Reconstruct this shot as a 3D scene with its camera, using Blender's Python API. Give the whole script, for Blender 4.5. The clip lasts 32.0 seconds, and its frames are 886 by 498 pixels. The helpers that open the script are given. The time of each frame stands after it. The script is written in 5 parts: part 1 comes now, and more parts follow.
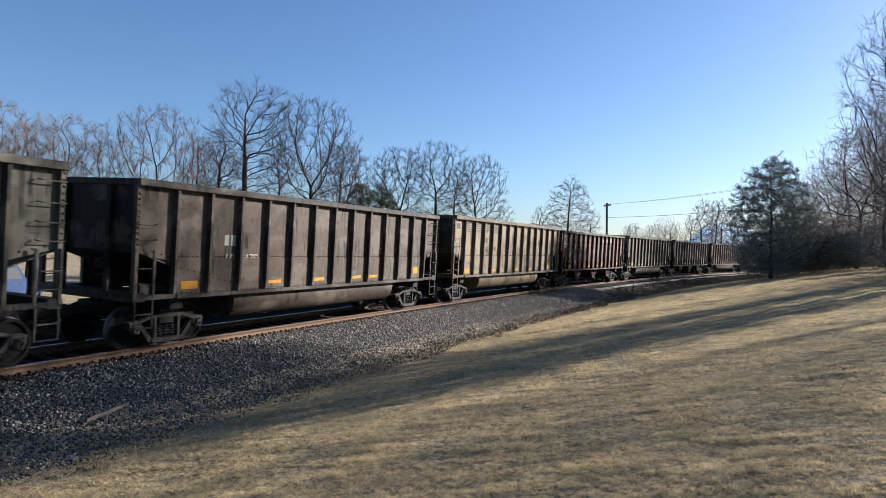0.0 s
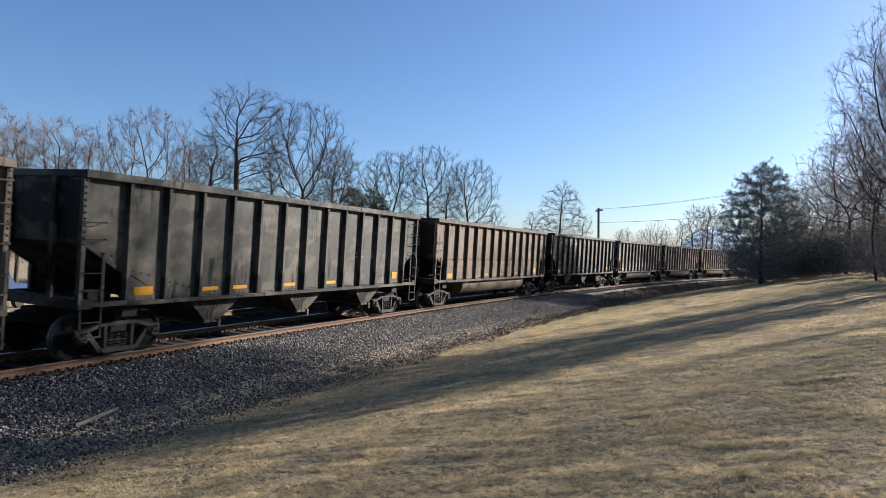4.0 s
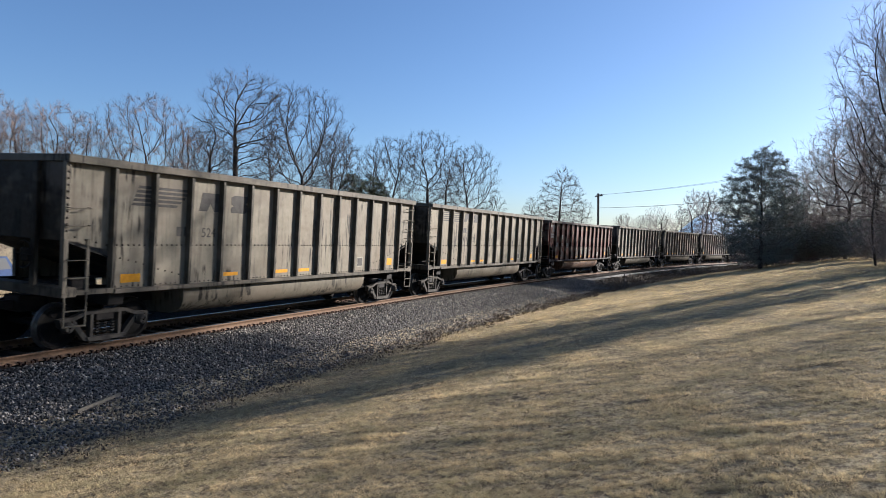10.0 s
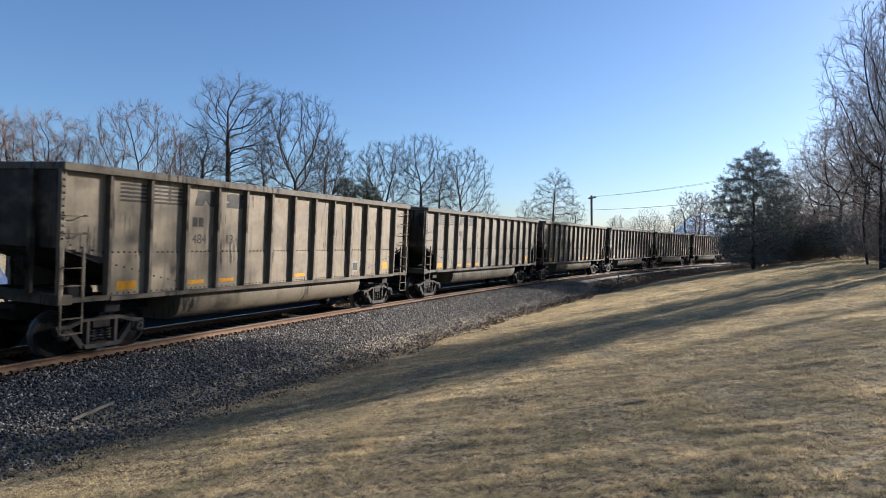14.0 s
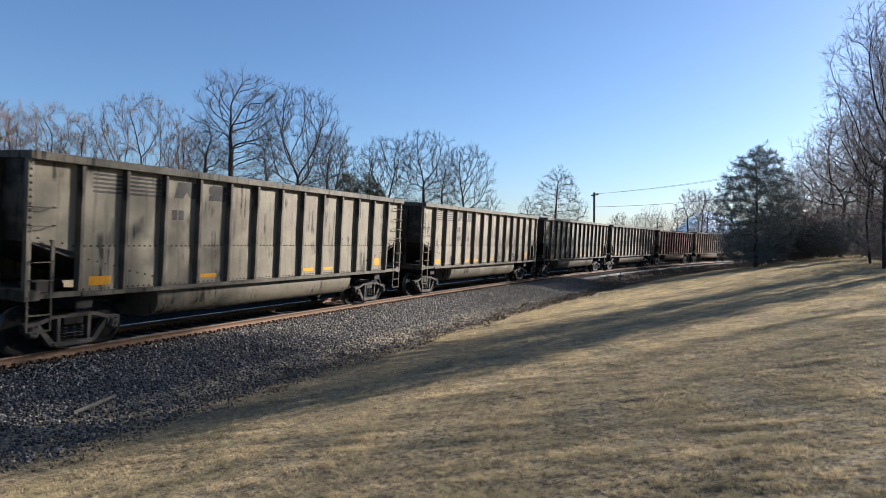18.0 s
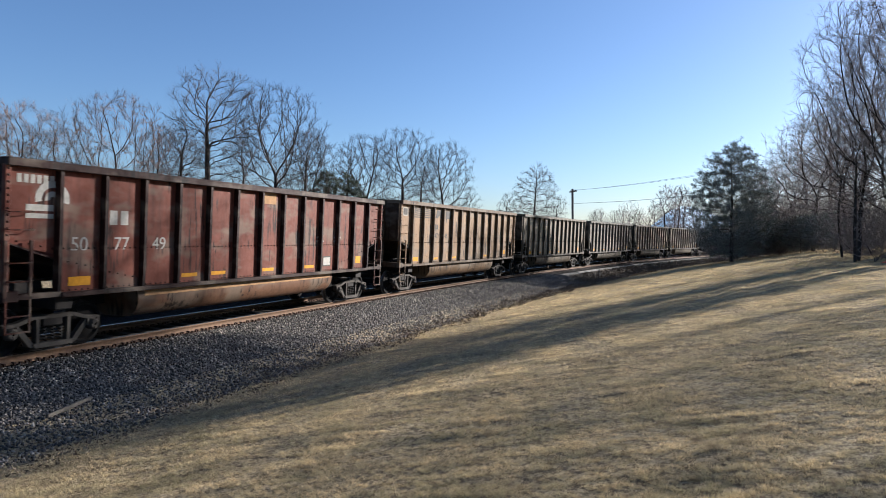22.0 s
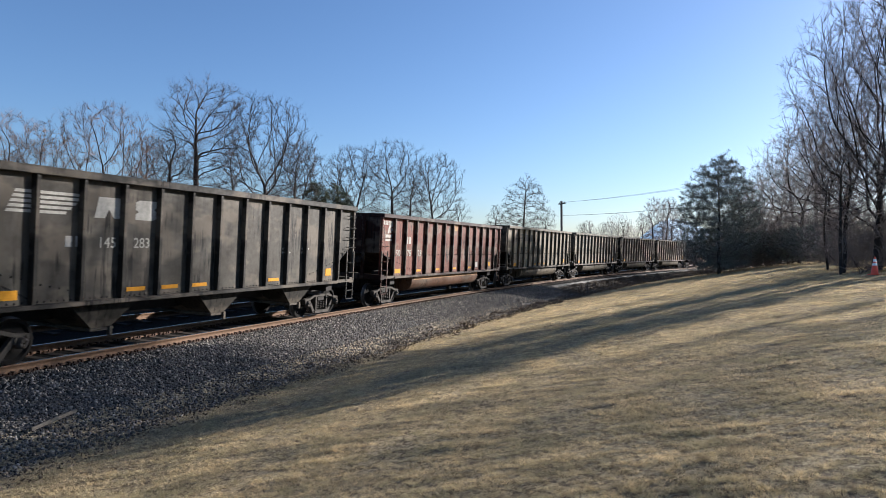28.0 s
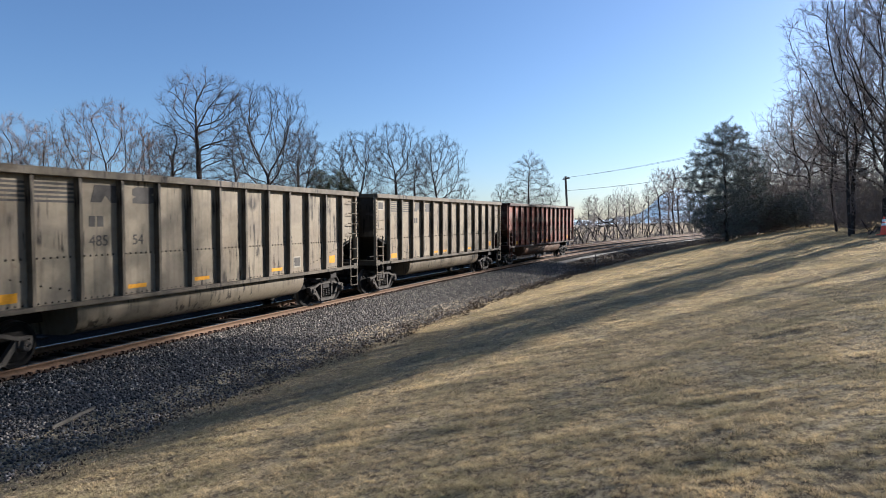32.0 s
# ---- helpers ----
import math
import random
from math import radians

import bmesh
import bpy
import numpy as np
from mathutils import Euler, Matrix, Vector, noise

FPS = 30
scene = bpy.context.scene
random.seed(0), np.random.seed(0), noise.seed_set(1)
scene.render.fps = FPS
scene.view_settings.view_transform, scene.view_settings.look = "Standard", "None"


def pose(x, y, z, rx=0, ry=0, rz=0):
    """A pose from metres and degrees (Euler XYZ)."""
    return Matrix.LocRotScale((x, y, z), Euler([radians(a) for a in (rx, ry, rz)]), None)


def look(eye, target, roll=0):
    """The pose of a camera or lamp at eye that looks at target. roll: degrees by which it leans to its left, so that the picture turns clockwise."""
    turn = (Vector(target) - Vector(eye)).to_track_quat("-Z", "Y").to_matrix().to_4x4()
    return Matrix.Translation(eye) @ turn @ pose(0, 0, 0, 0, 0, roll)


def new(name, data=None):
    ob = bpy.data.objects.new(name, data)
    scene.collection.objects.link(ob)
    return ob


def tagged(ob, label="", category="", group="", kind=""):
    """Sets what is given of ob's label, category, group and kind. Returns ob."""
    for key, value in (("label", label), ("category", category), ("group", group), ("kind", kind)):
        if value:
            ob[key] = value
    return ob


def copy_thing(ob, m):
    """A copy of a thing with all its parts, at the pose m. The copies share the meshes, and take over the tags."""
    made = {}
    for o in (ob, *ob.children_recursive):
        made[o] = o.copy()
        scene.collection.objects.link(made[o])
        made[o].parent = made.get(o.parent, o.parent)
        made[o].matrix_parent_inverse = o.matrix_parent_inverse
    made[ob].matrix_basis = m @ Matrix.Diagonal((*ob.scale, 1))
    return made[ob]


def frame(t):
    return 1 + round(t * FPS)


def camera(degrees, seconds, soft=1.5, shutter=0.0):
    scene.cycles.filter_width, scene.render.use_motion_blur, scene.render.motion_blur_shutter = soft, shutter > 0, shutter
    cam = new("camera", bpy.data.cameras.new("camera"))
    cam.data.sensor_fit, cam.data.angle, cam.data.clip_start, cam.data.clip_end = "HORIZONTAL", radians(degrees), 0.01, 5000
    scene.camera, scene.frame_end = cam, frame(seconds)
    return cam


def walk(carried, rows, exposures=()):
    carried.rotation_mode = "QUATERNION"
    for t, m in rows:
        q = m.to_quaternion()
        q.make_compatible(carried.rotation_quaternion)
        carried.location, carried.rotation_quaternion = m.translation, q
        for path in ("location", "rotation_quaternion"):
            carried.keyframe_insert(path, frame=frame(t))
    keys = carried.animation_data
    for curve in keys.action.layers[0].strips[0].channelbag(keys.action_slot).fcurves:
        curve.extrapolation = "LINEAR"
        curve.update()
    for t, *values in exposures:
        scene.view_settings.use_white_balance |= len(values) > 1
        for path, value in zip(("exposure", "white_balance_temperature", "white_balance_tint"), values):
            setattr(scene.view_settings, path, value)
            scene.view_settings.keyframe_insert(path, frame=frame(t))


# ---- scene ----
EYE = (0.0, 0.0, 2.410)          # metres above the rail heads
TRACK_Y, TRACK_R, CANT = 12.923, 380.2, 1.94   # curve: nearest distance, radius, cant in degrees
CAR_PITCH, TRAIN_START, TRAIN_SPEED, TRAIN_SLOW = 16.18, 24.753, 16.2547, 0.00047

cam = camera(67.13, 32.0, soft=0.45, shutter=0.08)
CAMERA_ROWS = [  # seconds, turn, tilt, lean
    (0, -67.69, 89.85, -1.54), (0.5, -67.85, 89.77, -1.64), (1, -67.90, 89.75, -1.90), (1.5, -68.77, 89.79, -1.80),
    (2, -69.26, 89.84, -1.35), (2.5, -69.36, 89.89, -1.48), (4.5, -68.09, 90.26, -1.76), (5, -68.00, 90.13, -1.85),
    (5.5, -67.99, 89.99, -2.17), (6, -67.86, 89.92, -2.38), (6.5, -67.13, 89.58, -2.23), (7, -66.82, 89.25, -2.32),
    (7.5, -66.87, 89.23, -2.15), (8, -66.81, 89.29, -2.11), (8.5, -66.82, 89.46, -2.09), (9, -66.98, 89.18, -2.25),
    (9.5, -68.28, 88.97, -1.78), (10, -68.40, 89.04, -1.55), (10.5, -68.68, 89.18, -1.27), (11, -69.53, 89.20, -1.65),
    (11.5, -69.64, 89.48, -1.79), (12, -69.39, 89.64, -1.42), (12.5, -68.86, 89.66, -1.09), (13, -68.83, 89.65, -0.84),
    (13.5, -68.86, 89.43, -0.99), (14, -68.91, 89.36, -0.92), (14.5, -68.95, 89.33, -0.99), (16.5, -69.28, 88.55, -1.22),
    (17, -69.28, 88.61, -1.12), (17.5, -69.03, 88.94, -1.14), (18, -68.72, 89.01, -1.34), (18.5, -68.74, 89.25, -1.03),
    (19, -68.79, 89.12, -1.43), (19.5, -68.78, 88.60, -1.15), (20, -68.88, 88.42, -1.09), (20.5, -69.43, 88.36, -1.19),
    (21, -70.02, 88.44, -1.24), (21.5, -70.29, 88.60, -1.17), (22, -70.48, 88.82, -0.90), (22.5, -70.75, 89.01, -0.97),
    (23, -70.71, 89.07, -1.30), (23.5, -70.68, 89.14, -0.82), (24, -70.82, 89.15, -0.92), (24.5, -70.96, 89.26, -0.80),
    (26.5, -71.05, 89.58, -1.09), (27, -71.38, 89.76, -1.28), (27.5, -71.41, 89.81, -1.29), (28, -71.39, 89.83, -1.02),
    (28.5, -71.14, 89.08, -1.05), (29, -71.15, 88.72, -1.31), (29.5, -71.65, 88.77, -1.69), (30, -72.09, 89.57, -1.69),
    (30.5, -72.04, 89.67, -1.99), (31, -71.86, 89.68, -1.80), (31.5, -71.89, 88.87, -0.60), (32, -70.88, 88.23, 1.79),
]
walk(cam, [(t, pose(*EYE, tilt, lean, turn)) for t, turn, tilt, lean in CAMERA_ROWS],
     exposures=[(0, 1.61, 5600, 13.5), (32, 1.61, 5600, 13.5)])
CAR_SHIFT = {  # slack of each car in its place in the train, metres
    -1: 0.28, 0: 0.38, 1: 0.50, 2: -0.10, 3: -0.24, 4: -0.36, 5: -0.18, 6: -0.24, 7: -0.18, 8: -0.24, 9: -0.18, 10: -0.22, 11: -0.26, 12: -0.25,
    13: 0.19, 14: 0.20, 15: 0.25, 16: 0.08, 17: 0.0, 18: -0.16, 19: 0.19, 20: 0.32, 21: 0.13, 22: 0.34, 23: 0.38, 24: 0.44, 25: 0.40, 26: 0.12,
    27: -0.26, 28: -0.34, 29: 0.28, 30: 0.12, 31: -0.16, 32: -0.17, 33: -0.28, 34: -0.34}

# ---- world, sun, exposure ----
SUN_AZ, SUN_EL = radians(-40.0), radians(17.5)
SUN_DIR = Vector((math.cos(SUN_AZ) * math.cos(SUN_EL), math.sin(SUN_AZ) * math.cos(SUN_EL), math.sin(SUN_EL)))
world = bpy.data.worlds.new("sky")
scene.world = world
world.use_nodes = True
sky = world.node_tree.nodes.new("ShaderNodeTexSky")
sky.sky_type, sky.sun_disc = "NISHITA", False
sky.sun_elevation, sky.sun_rotation = SUN_EL, radians(90) - SUN_AZ
sky.air_density, sky.dust_density, sky.ozone_density = 0.92, 0.7, 3.2
world.node_tree.links.new(sky.outputs[0], world.node_tree.nodes["Background"].inputs["Color"])
world.node_tree.nodes["Background"].inputs["Strength"].default_value = 0.0485
sun = new("sun", bpy.data.lights.new("sun", "SUN"))
sun.data.energy, sun.data.angle, sun.data.color = 5.0, radians(0.55), (0.98, 0.865, 0.70)
sun.matrix_world = look(SUN_DIR * 300, (0, 0, 0))


# ---- materials ----
def material(name, build):
    m = bpy.data.materials.new(name)
    m.use_nodes = True
    nt = m.node_tree
    bsdf = nt.nodes["Principled BSDF"]

    class G:
        pass
    g = G()
    g.nt, g.bsdf = nt, bsdf

    def node(kind, **kw):
        n = nt.nodes.new(kind)
        for k, v in kw.items():
            if k in n.inputs:
                n.inputs[k].default_value = v
        return n
    g.node = node
    g.link = lambda a, b: nt.links.new(a, b)

    def coords(kind="Object", scale=(1, 1, 1), seed=None):
        c = node("ShaderNodeTexCoord")
        mp = node("ShaderNodeMapping")
        mp.inputs["Scale"].default_value = scale
        g.link(c.outputs[kind], mp.inputs["Vector"])
        if seed is not None:
            cx = node("ShaderNodeVectorMath")
            cx.operation = "SCALE"
            cx.inputs[0].default_value = (37.0, 19.0, 53.0)
            g.link(seed, cx.inputs["Scale"])
            g.link(cx.outputs[0], mp.inputs["Location"])
        return mp.outputs[0]
    g.coords = coords

    def noisy(vec, scale, detail=4.0, rough=0.6):
        n = node("ShaderNodeTexNoise", Scale=scale, Detail=detail, Roughness=rough)
        g.link(vec, n.inputs["Vector"])
        return n.outputs["Fac"]
    g.noisy = noisy

    def ramp(fac, *stops):
        r = node("ShaderNodeValToRGB")
        el = r.color_ramp.elements
        while len(el) < len(stops):
            el.new(0.5)
        for e, (p, c) in zip(el, stops):
            e.position = p
            e.color = (c, c, c, 1) if not isinstance(c, tuple) else (*c, 1)
        g.link(fac, r.inputs[0])
        return r.outputs[0]
    g.ramp = ramp

    def mix(fac, a, b, mode="MIX"):
        n = node("ShaderNodeMix")
        n.data_type, n.blend_type = "RGBA", mode
        for sock, val in ((n.inputs[0], fac), (n.inputs[6], a), (n.inputs[7], b)):
            if isinstance(val, (int, float)):
                sock.default_value = val
            elif isinstance(val, tuple):
                sock.default_value = (*val, 1)
            else:
                g.link(val, sock)
        return n.outputs[2]
    g.mix = mix

    def bump(height, strength=0.3, distance=0.02):
        n = node("ShaderNodeBump", Strength=strength, Distance=distance)
        g.link(height, n.inputs["Height"])
        g.link(n.outputs[0], bsdf.inputs["Normal"])
    g.bump = bump

    def color(c):
        if isinstance(c, tuple):
            bsdf.inputs["Base Color"].default_value = (*c, 1)
        else:
            g.link(c, bsdf.inputs["Base Color"])
    g.color = color

    def rough(r):
        if isinstance(r, (int, float)):
            bsdf.inputs["Roughness"].default_value = r
        else:
            g.link(r, bsdf.inputs["Roughness"])
    g.rough = rough
    build(g)
    return m


def plain(name, c, roughness=0.8, vary=0.35, scale=6.0, metal=0.0, kind="Object"):
    def build(g):
        v = g.coords(kind)
        n = g.noisy(v, scale)
        n2 = g.noisy(v, scale * 9)
        dark = tuple(x * (1 - vary) for x in c)
        lite = tuple(min(1, x * (1 + vary)) for x in c)
        base = g.ramp(n, (0.3, dark), (0.7, lite))
        g.color(g.mix(g.ramp(n2, (0.35, 0.0), (0.75, 0.5)), base, dark))
        g.rough(roughness)
        g.bsdf.inputs["Specular IOR Level"].default_value = 0.2 if metal == 0 and roughness > 0.55 else 0.5
        g.bsdf.inputs["Metallic"].default_value = metal
        g.bump(n2, 0.2, 0.01)
    return material(name, build)


def build_car_paint(g):
    info = g.node("ShaderNodeObjectInfo")
    seed = info.outputs["Alpha"]
    v = g.coords("Object", (1, 1, 1), seed)
    streak = g.coords("Object", (3.2, 3.2, 0.28), seed)
    big = g.noisy(v, 0.55, 3.0)
    fine = g.noisy(v, 9.0, 5.0, 0.7)
    st = g.noisy(streak, 1.6, 4.0, 0.65)
    base = g.mix(g.ramp(fine, (0.35, 0.0), (0.7, 0.4)), info.outputs["Color"], (0.65, 0.63, 0.6), "MULTIPLY")
    base = g.mix(g.ramp(st, (0.52, 0.0), (0.70, 0.5)), base, (0.18, 0.16, 0.14), "MULTIPLY")
    base = g.mix(g.ramp(big, (0.52, 0.0), (0.72, 0.5)), base, (0.62, 0.50, 0.42), "MULTIPLY")
    film = g.noisy(g.coords("Object", (0.75, 0.75, 1.3), seed), 1.0, 3.0, 0.55)
    base = g.mix(g.ramp(film, (0.50, 0.0), (0.60, 0.55)), base, (0.12, 0.098, 0.072))
    rust = g.noisy(g.coords("Object", (1.4, 1.4, 0.7), seed), 2.3, 5.0, 0.7)
    base = g.mix(g.ramp(rust, (0.66, 0.0), (0.74, 0.6)), base, (0.55, 0.27, 0.17), "MULTIPLY")
    drip = g.noisy(g.coords("Object", (7.0, 7.0, 0.55), seed), 1.3, 3.0, 0.6)
    where = g.noisy(v, 0.8, 2.0)
    wet = g.node("ShaderNodeMath")
    wet.operation = "MULTIPLY"
    g.link(g.ramp(drip, (0.53, 0.0), (0.60, 0.9)), wet.inputs[0])
    g.link(g.ramp(where, (0.50, 0.0), (0.57, 1.0)), wet.inputs[1])
    base = g.mix(wet.outputs[0], base, (0.1, 0.095, 0.09), "MULTIPLY")
    g.color(base)
    g.rough(g.ramp(fine, (0.3, 0.5), (0.7, 0.78)))
    g.bsdf.inputs["Specular IOR Level"].default_value = 0.16
    g.bump(big, 0.12, 0.06)


M_PAINT = material("weathered_car_paint", build_car_paint)
# underframe and wheel steel: shade beneath the cars is put into the colour
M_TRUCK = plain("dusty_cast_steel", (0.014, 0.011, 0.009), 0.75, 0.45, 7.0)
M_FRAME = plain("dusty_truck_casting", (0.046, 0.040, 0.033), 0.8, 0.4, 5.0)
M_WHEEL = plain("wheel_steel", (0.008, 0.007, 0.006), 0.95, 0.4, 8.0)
M_TREAD = plain("polished_tread", (0.14, 0.13, 0.12), 0.45, 0.3, 6.0, 0.8)
M_RAIL = plain("rusty_rail", (0.122, 0.073, 0.042), 0.8, 0.3, 14.0, 0.0)
M_RAILHEAD = plain("shiny_rail_head", (0.55, 0.54, 0.52), 0.22, 0.12, 20.0, 0.95)
M_TIE = plain("creosoted_tie", (0.03, 0.023, 0.017), 0.9, 0.4, 10.0)
M_PLATE = plain("rusty_plate", (0.05, 0.028, 0.018), 0.8, 0.4, 18.0)
M_YELLOW = plain("yellow_strip", (0.45, 0.205, 0.004), 0.75, 0.25, 7.0)
M_OCHRE = plain("faded_ochre", (0.26, 0.15, 0.07), 0.8, 0.3, 4.0)
M_WHITE = plain("white_stencil", (0.30, 0.285, 0.25), 0.7, 0.25, 9.0)
M_CREAM = plain("faded_cream_stencil", (0.22, 0.20, 0.155), 0.7, 0.3, 5.0)
M_BLACKPAINT = plain("faded_black_stencil", (0.047, 0.042, 0.036), 0.7, 0.35, 5.0)
M_STICK = plain("bleached_wood", (0.12, 0.105, 0.085), 0.8, 0.3, 14.0)
M_BARK = plain("grey_bark", (0.046, 0.039, 0.034), 0.95, 0.35, 3.0)
M_TWIG = plain("brown_twigs", (0.054, 0.044, 0.039), 0.95, 0.25, 1.0)
M_TWIG_RED = plain("budding_twigs", (0.13, 0.09, 0.068), 0.95, 0.25, 1.0)
M_LITTER = plain("dead_leaves", (0.15, 0.115, 0.08), 0.9, 0.5, 3.0)
# next two twig colours are raised: backlight and haze are painted in
M_TWIG_GREY = plain("grey_twigs", (0.30, 0.255, 0.23), 0.95, 0.25, 1.0)
M_TWIG_DARK = plain("dark_twigs", (0.17, 0.142, 0.125), 0.95, 0.25, 1.0)
M_POLE = plain("weathered_pole", (0.12, 0.10, 0.085), 0.9, 0.3, 6.0)
M_WIRE = plain("cable", (0.05, 0.05, 0.055), 0.6, 0.1)
M_CONE = plain("orange_plastic", (0.85, 0.09, 0.03), 0.5, 0.12, 8.0)
M_CONEWHITE = plain("reflective_collar", (0.8, 0.8, 0.8), 0.4, 0.05)


def build_ground(g):
    v = g.coords("Object")
    big = g.noisy(v, 0.25, 3.0)
    mid = g.noisy(v, 1.9, 5.0, 0.7)
    spots = g.noisy(v, 6.5, 4.0, 0.7)
    fine = g.noisy(v, 26.0, 6.0, 0.8)
    base = g.ramp(mid, (0.30, (0.27, 0.21, 0.13)), (0.5, (0.47, 0.375, 0.225)), (0.72, (0.58, 0.465, 0.29)))
    base = g.mix(g.ramp(big, (0.45, 0.0), (0.62, 0.5)), base, (0.30, 0.265, 0.165))
    base = g.mix(g.ramp(spots, (0.38, 0.85), (0.50, 0.0)), base, (0.085, 0.062, 0.04))
    knots = g.noisy(v, 15.0, 3.0, 0.7)
    base = g.mix(g.ramp(knots, (0.40, 0.8), (0.52, 0.0)), base, (0.10, 0.075, 0.05))
    tiny = g.noisy(v, 75.0, 3.0, 0.7)
    base = g.mix(g.ramp(tiny, (0.50, 0.0), (0.66, 0.6)), base, (0.66, 0.54, 0.32))
    base = g.mix(g.ramp(fine, (0.41, 0.8), (0.53, 0.0)), base, (0.08, 0.06, 0.04))
    g.color(base)
    g.rough(0.95)
    g.bsdf.inputs["Specular IOR Level"].default_value = 0.1
    g.bump(fine, 0.9, 0.05)


M_GROUND = material("dormant_turf", build_ground)


def build_grass(g):
    geo = g.node("ShaderNodeNewGeometry")
    v = g.coords("Object")
    mid = g.noisy(v, 1.3, 5.0, 0.7)
    a = g.ramp(geo.outputs["Random Per Island"], (0.0, (0.37, 0.28, 0.145)), (0.3, (0.69, 0.53, 0.28)),
               (0.75, (0.85, 0.655, 0.36)), (0.98, (0.88, 0.75, 0.48)))
    green = g.ramp(geo.outputs["Random Per Island"], (0.0, (0.22, 0.195, 0.105)), (1.0, (0.58, 0.49, 0.27)))
    col = g.mix(g.ramp(mid, (0.44, 0.0), (0.60, 0.85)), a, green)
    patch = g.noisy(v, 4.5, 4.0, 0.7)
    col = g.mix(g.ramp(patch, (0.53, 0.0), (0.64, 0.7)), col, (0.19, 0.14, 0.085))
    g.color(col)
    g.rough(0.8)
    thin = g.node("ShaderNodeBsdfTranslucent")
    g.link(col, thin.inputs["Color"])
    both = g.node("ShaderNodeMixShader")
    both.inputs[0].default_value = 0.45
    g.link(g.bsdf.outputs[0], both.inputs[1])
    g.link(thin.outputs[0], both.inputs[2])
    g.link(both.outputs[0], g.nt.nodes["Material Output"].inputs["Surface"])
    g.bsdf.inputs["Specular IOR Level"].default_value = 0.15


M_GRASS = material("straw_grass", build_grass)


def build_ballast(g):
    v = g.coords("Object")
    vo = g.node("ShaderNodeTexVoronoi", Scale=17.0)
    g.link(v, vo.inputs["Vector"])
    fine = g.noisy(v, 60.0)
    c = g.ramp(vo.outputs["Color"], (0.1, (0.018, 0.017, 0.015)), (0.5, (0.065, 0.060, 0.053)), (0.9, (0.14, 0.127, 0.11)))
    g.color(g.mix(g.ramp(fine, (0.4, 0.0), (0.7, 0.4)), c, (0.05, 0.045, 0.04)))
    g.rough(0.85)
    g.bump(vo.outputs["Distance"], 1.0, 0.05)


def build_shaded_floor(g):
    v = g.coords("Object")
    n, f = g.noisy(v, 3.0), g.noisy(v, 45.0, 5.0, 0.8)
    # near black: the train's shadow on this stone is put into its colour
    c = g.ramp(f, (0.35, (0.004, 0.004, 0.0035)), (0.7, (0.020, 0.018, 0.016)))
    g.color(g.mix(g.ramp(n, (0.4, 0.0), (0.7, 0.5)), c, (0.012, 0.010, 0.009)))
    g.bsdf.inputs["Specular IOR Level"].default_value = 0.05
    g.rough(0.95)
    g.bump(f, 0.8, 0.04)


M_SHADED_FLOOR = material("coal_dusted_stone", build_shaded_floor)
M_BALLAST = material("crushed_stone_bed", build_ballast)


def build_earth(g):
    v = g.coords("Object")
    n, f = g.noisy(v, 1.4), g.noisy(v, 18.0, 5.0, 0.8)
    # earth tones lowered further to hold the trees' shade
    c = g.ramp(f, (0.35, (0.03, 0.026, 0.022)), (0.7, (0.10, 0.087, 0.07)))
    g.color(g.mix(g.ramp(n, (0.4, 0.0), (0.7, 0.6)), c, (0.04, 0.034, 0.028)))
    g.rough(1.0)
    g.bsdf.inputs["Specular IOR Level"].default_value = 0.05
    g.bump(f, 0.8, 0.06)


M_EARTH = material("dark_leafy_earth", build_earth)


def build_stone(g):
    geo = g.node("ShaderNodeNewGeometry")
    v = g.coords("Object")
    fine = g.noisy(v, 40.0)
    c = g.ramp(geo.outputs["Random Per Island"], (0.0, (0.016, 0.015, 0.013)), (0.45, (0.068, 0.061, 0.052)),
               (0.8, (0.175, 0.154, 0.127)), (1.0, (0.40, 0.355, 0.29)))
    g.color(g.mix(g.ramp(fine, (0.4, 0.0), (0.7, 0.35)), c, (0.06, 0.05, 0.04)))
    g.rough(0.8)


M_STONE = material("crushed_stone", build_stone)


def build_needles(g):
    geo = g.node("ShaderNodeNewGeometry")
    # needle tones lifted to paint in backlight and haze
    g.color(g.ramp(geo.outputs["Random Per Island"], (0.0, (0.12, 0.13, 0.105)), (0.7, (0.21, 0.215, 0.18)), (1.0, (0.30, 0.285, 0.245))))
    g.rough(0.9)
    g.bsdf.inputs["Specular IOR Level"].default_value = 0.1


def build_pine(g):
    geo = g.node("ShaderNodeNewGeometry")
    g.color(g.ramp(geo.outputs["Random Per Island"], (0.0, (0.035, 0.042, 0.026)), (0.7, (0.07, 0.08, 0.05)), (1.0, (0.13, 0.125, 0.085))))
    g.rough(0.9)
    g.bsdf.inputs["Specular IOR Level"].default_value = 0.1


M_PINE = material("pine_needles", build_pine)
M_NEEDLE = material("cedar_needles", build_needles)


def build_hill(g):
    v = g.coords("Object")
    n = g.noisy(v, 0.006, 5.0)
    # pale blue tones: distance haze is painted into the base colour
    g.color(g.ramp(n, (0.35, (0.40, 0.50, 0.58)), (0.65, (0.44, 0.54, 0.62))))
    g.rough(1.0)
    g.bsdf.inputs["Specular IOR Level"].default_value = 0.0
    g.bsdf.inputs["Emission Color"].default_value = (0.07, 0.10, 0.11, 1)     # haze of the air between here and there, put in as glow
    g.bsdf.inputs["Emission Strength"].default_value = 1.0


M_HILL = material("distant_hill", build_hill)


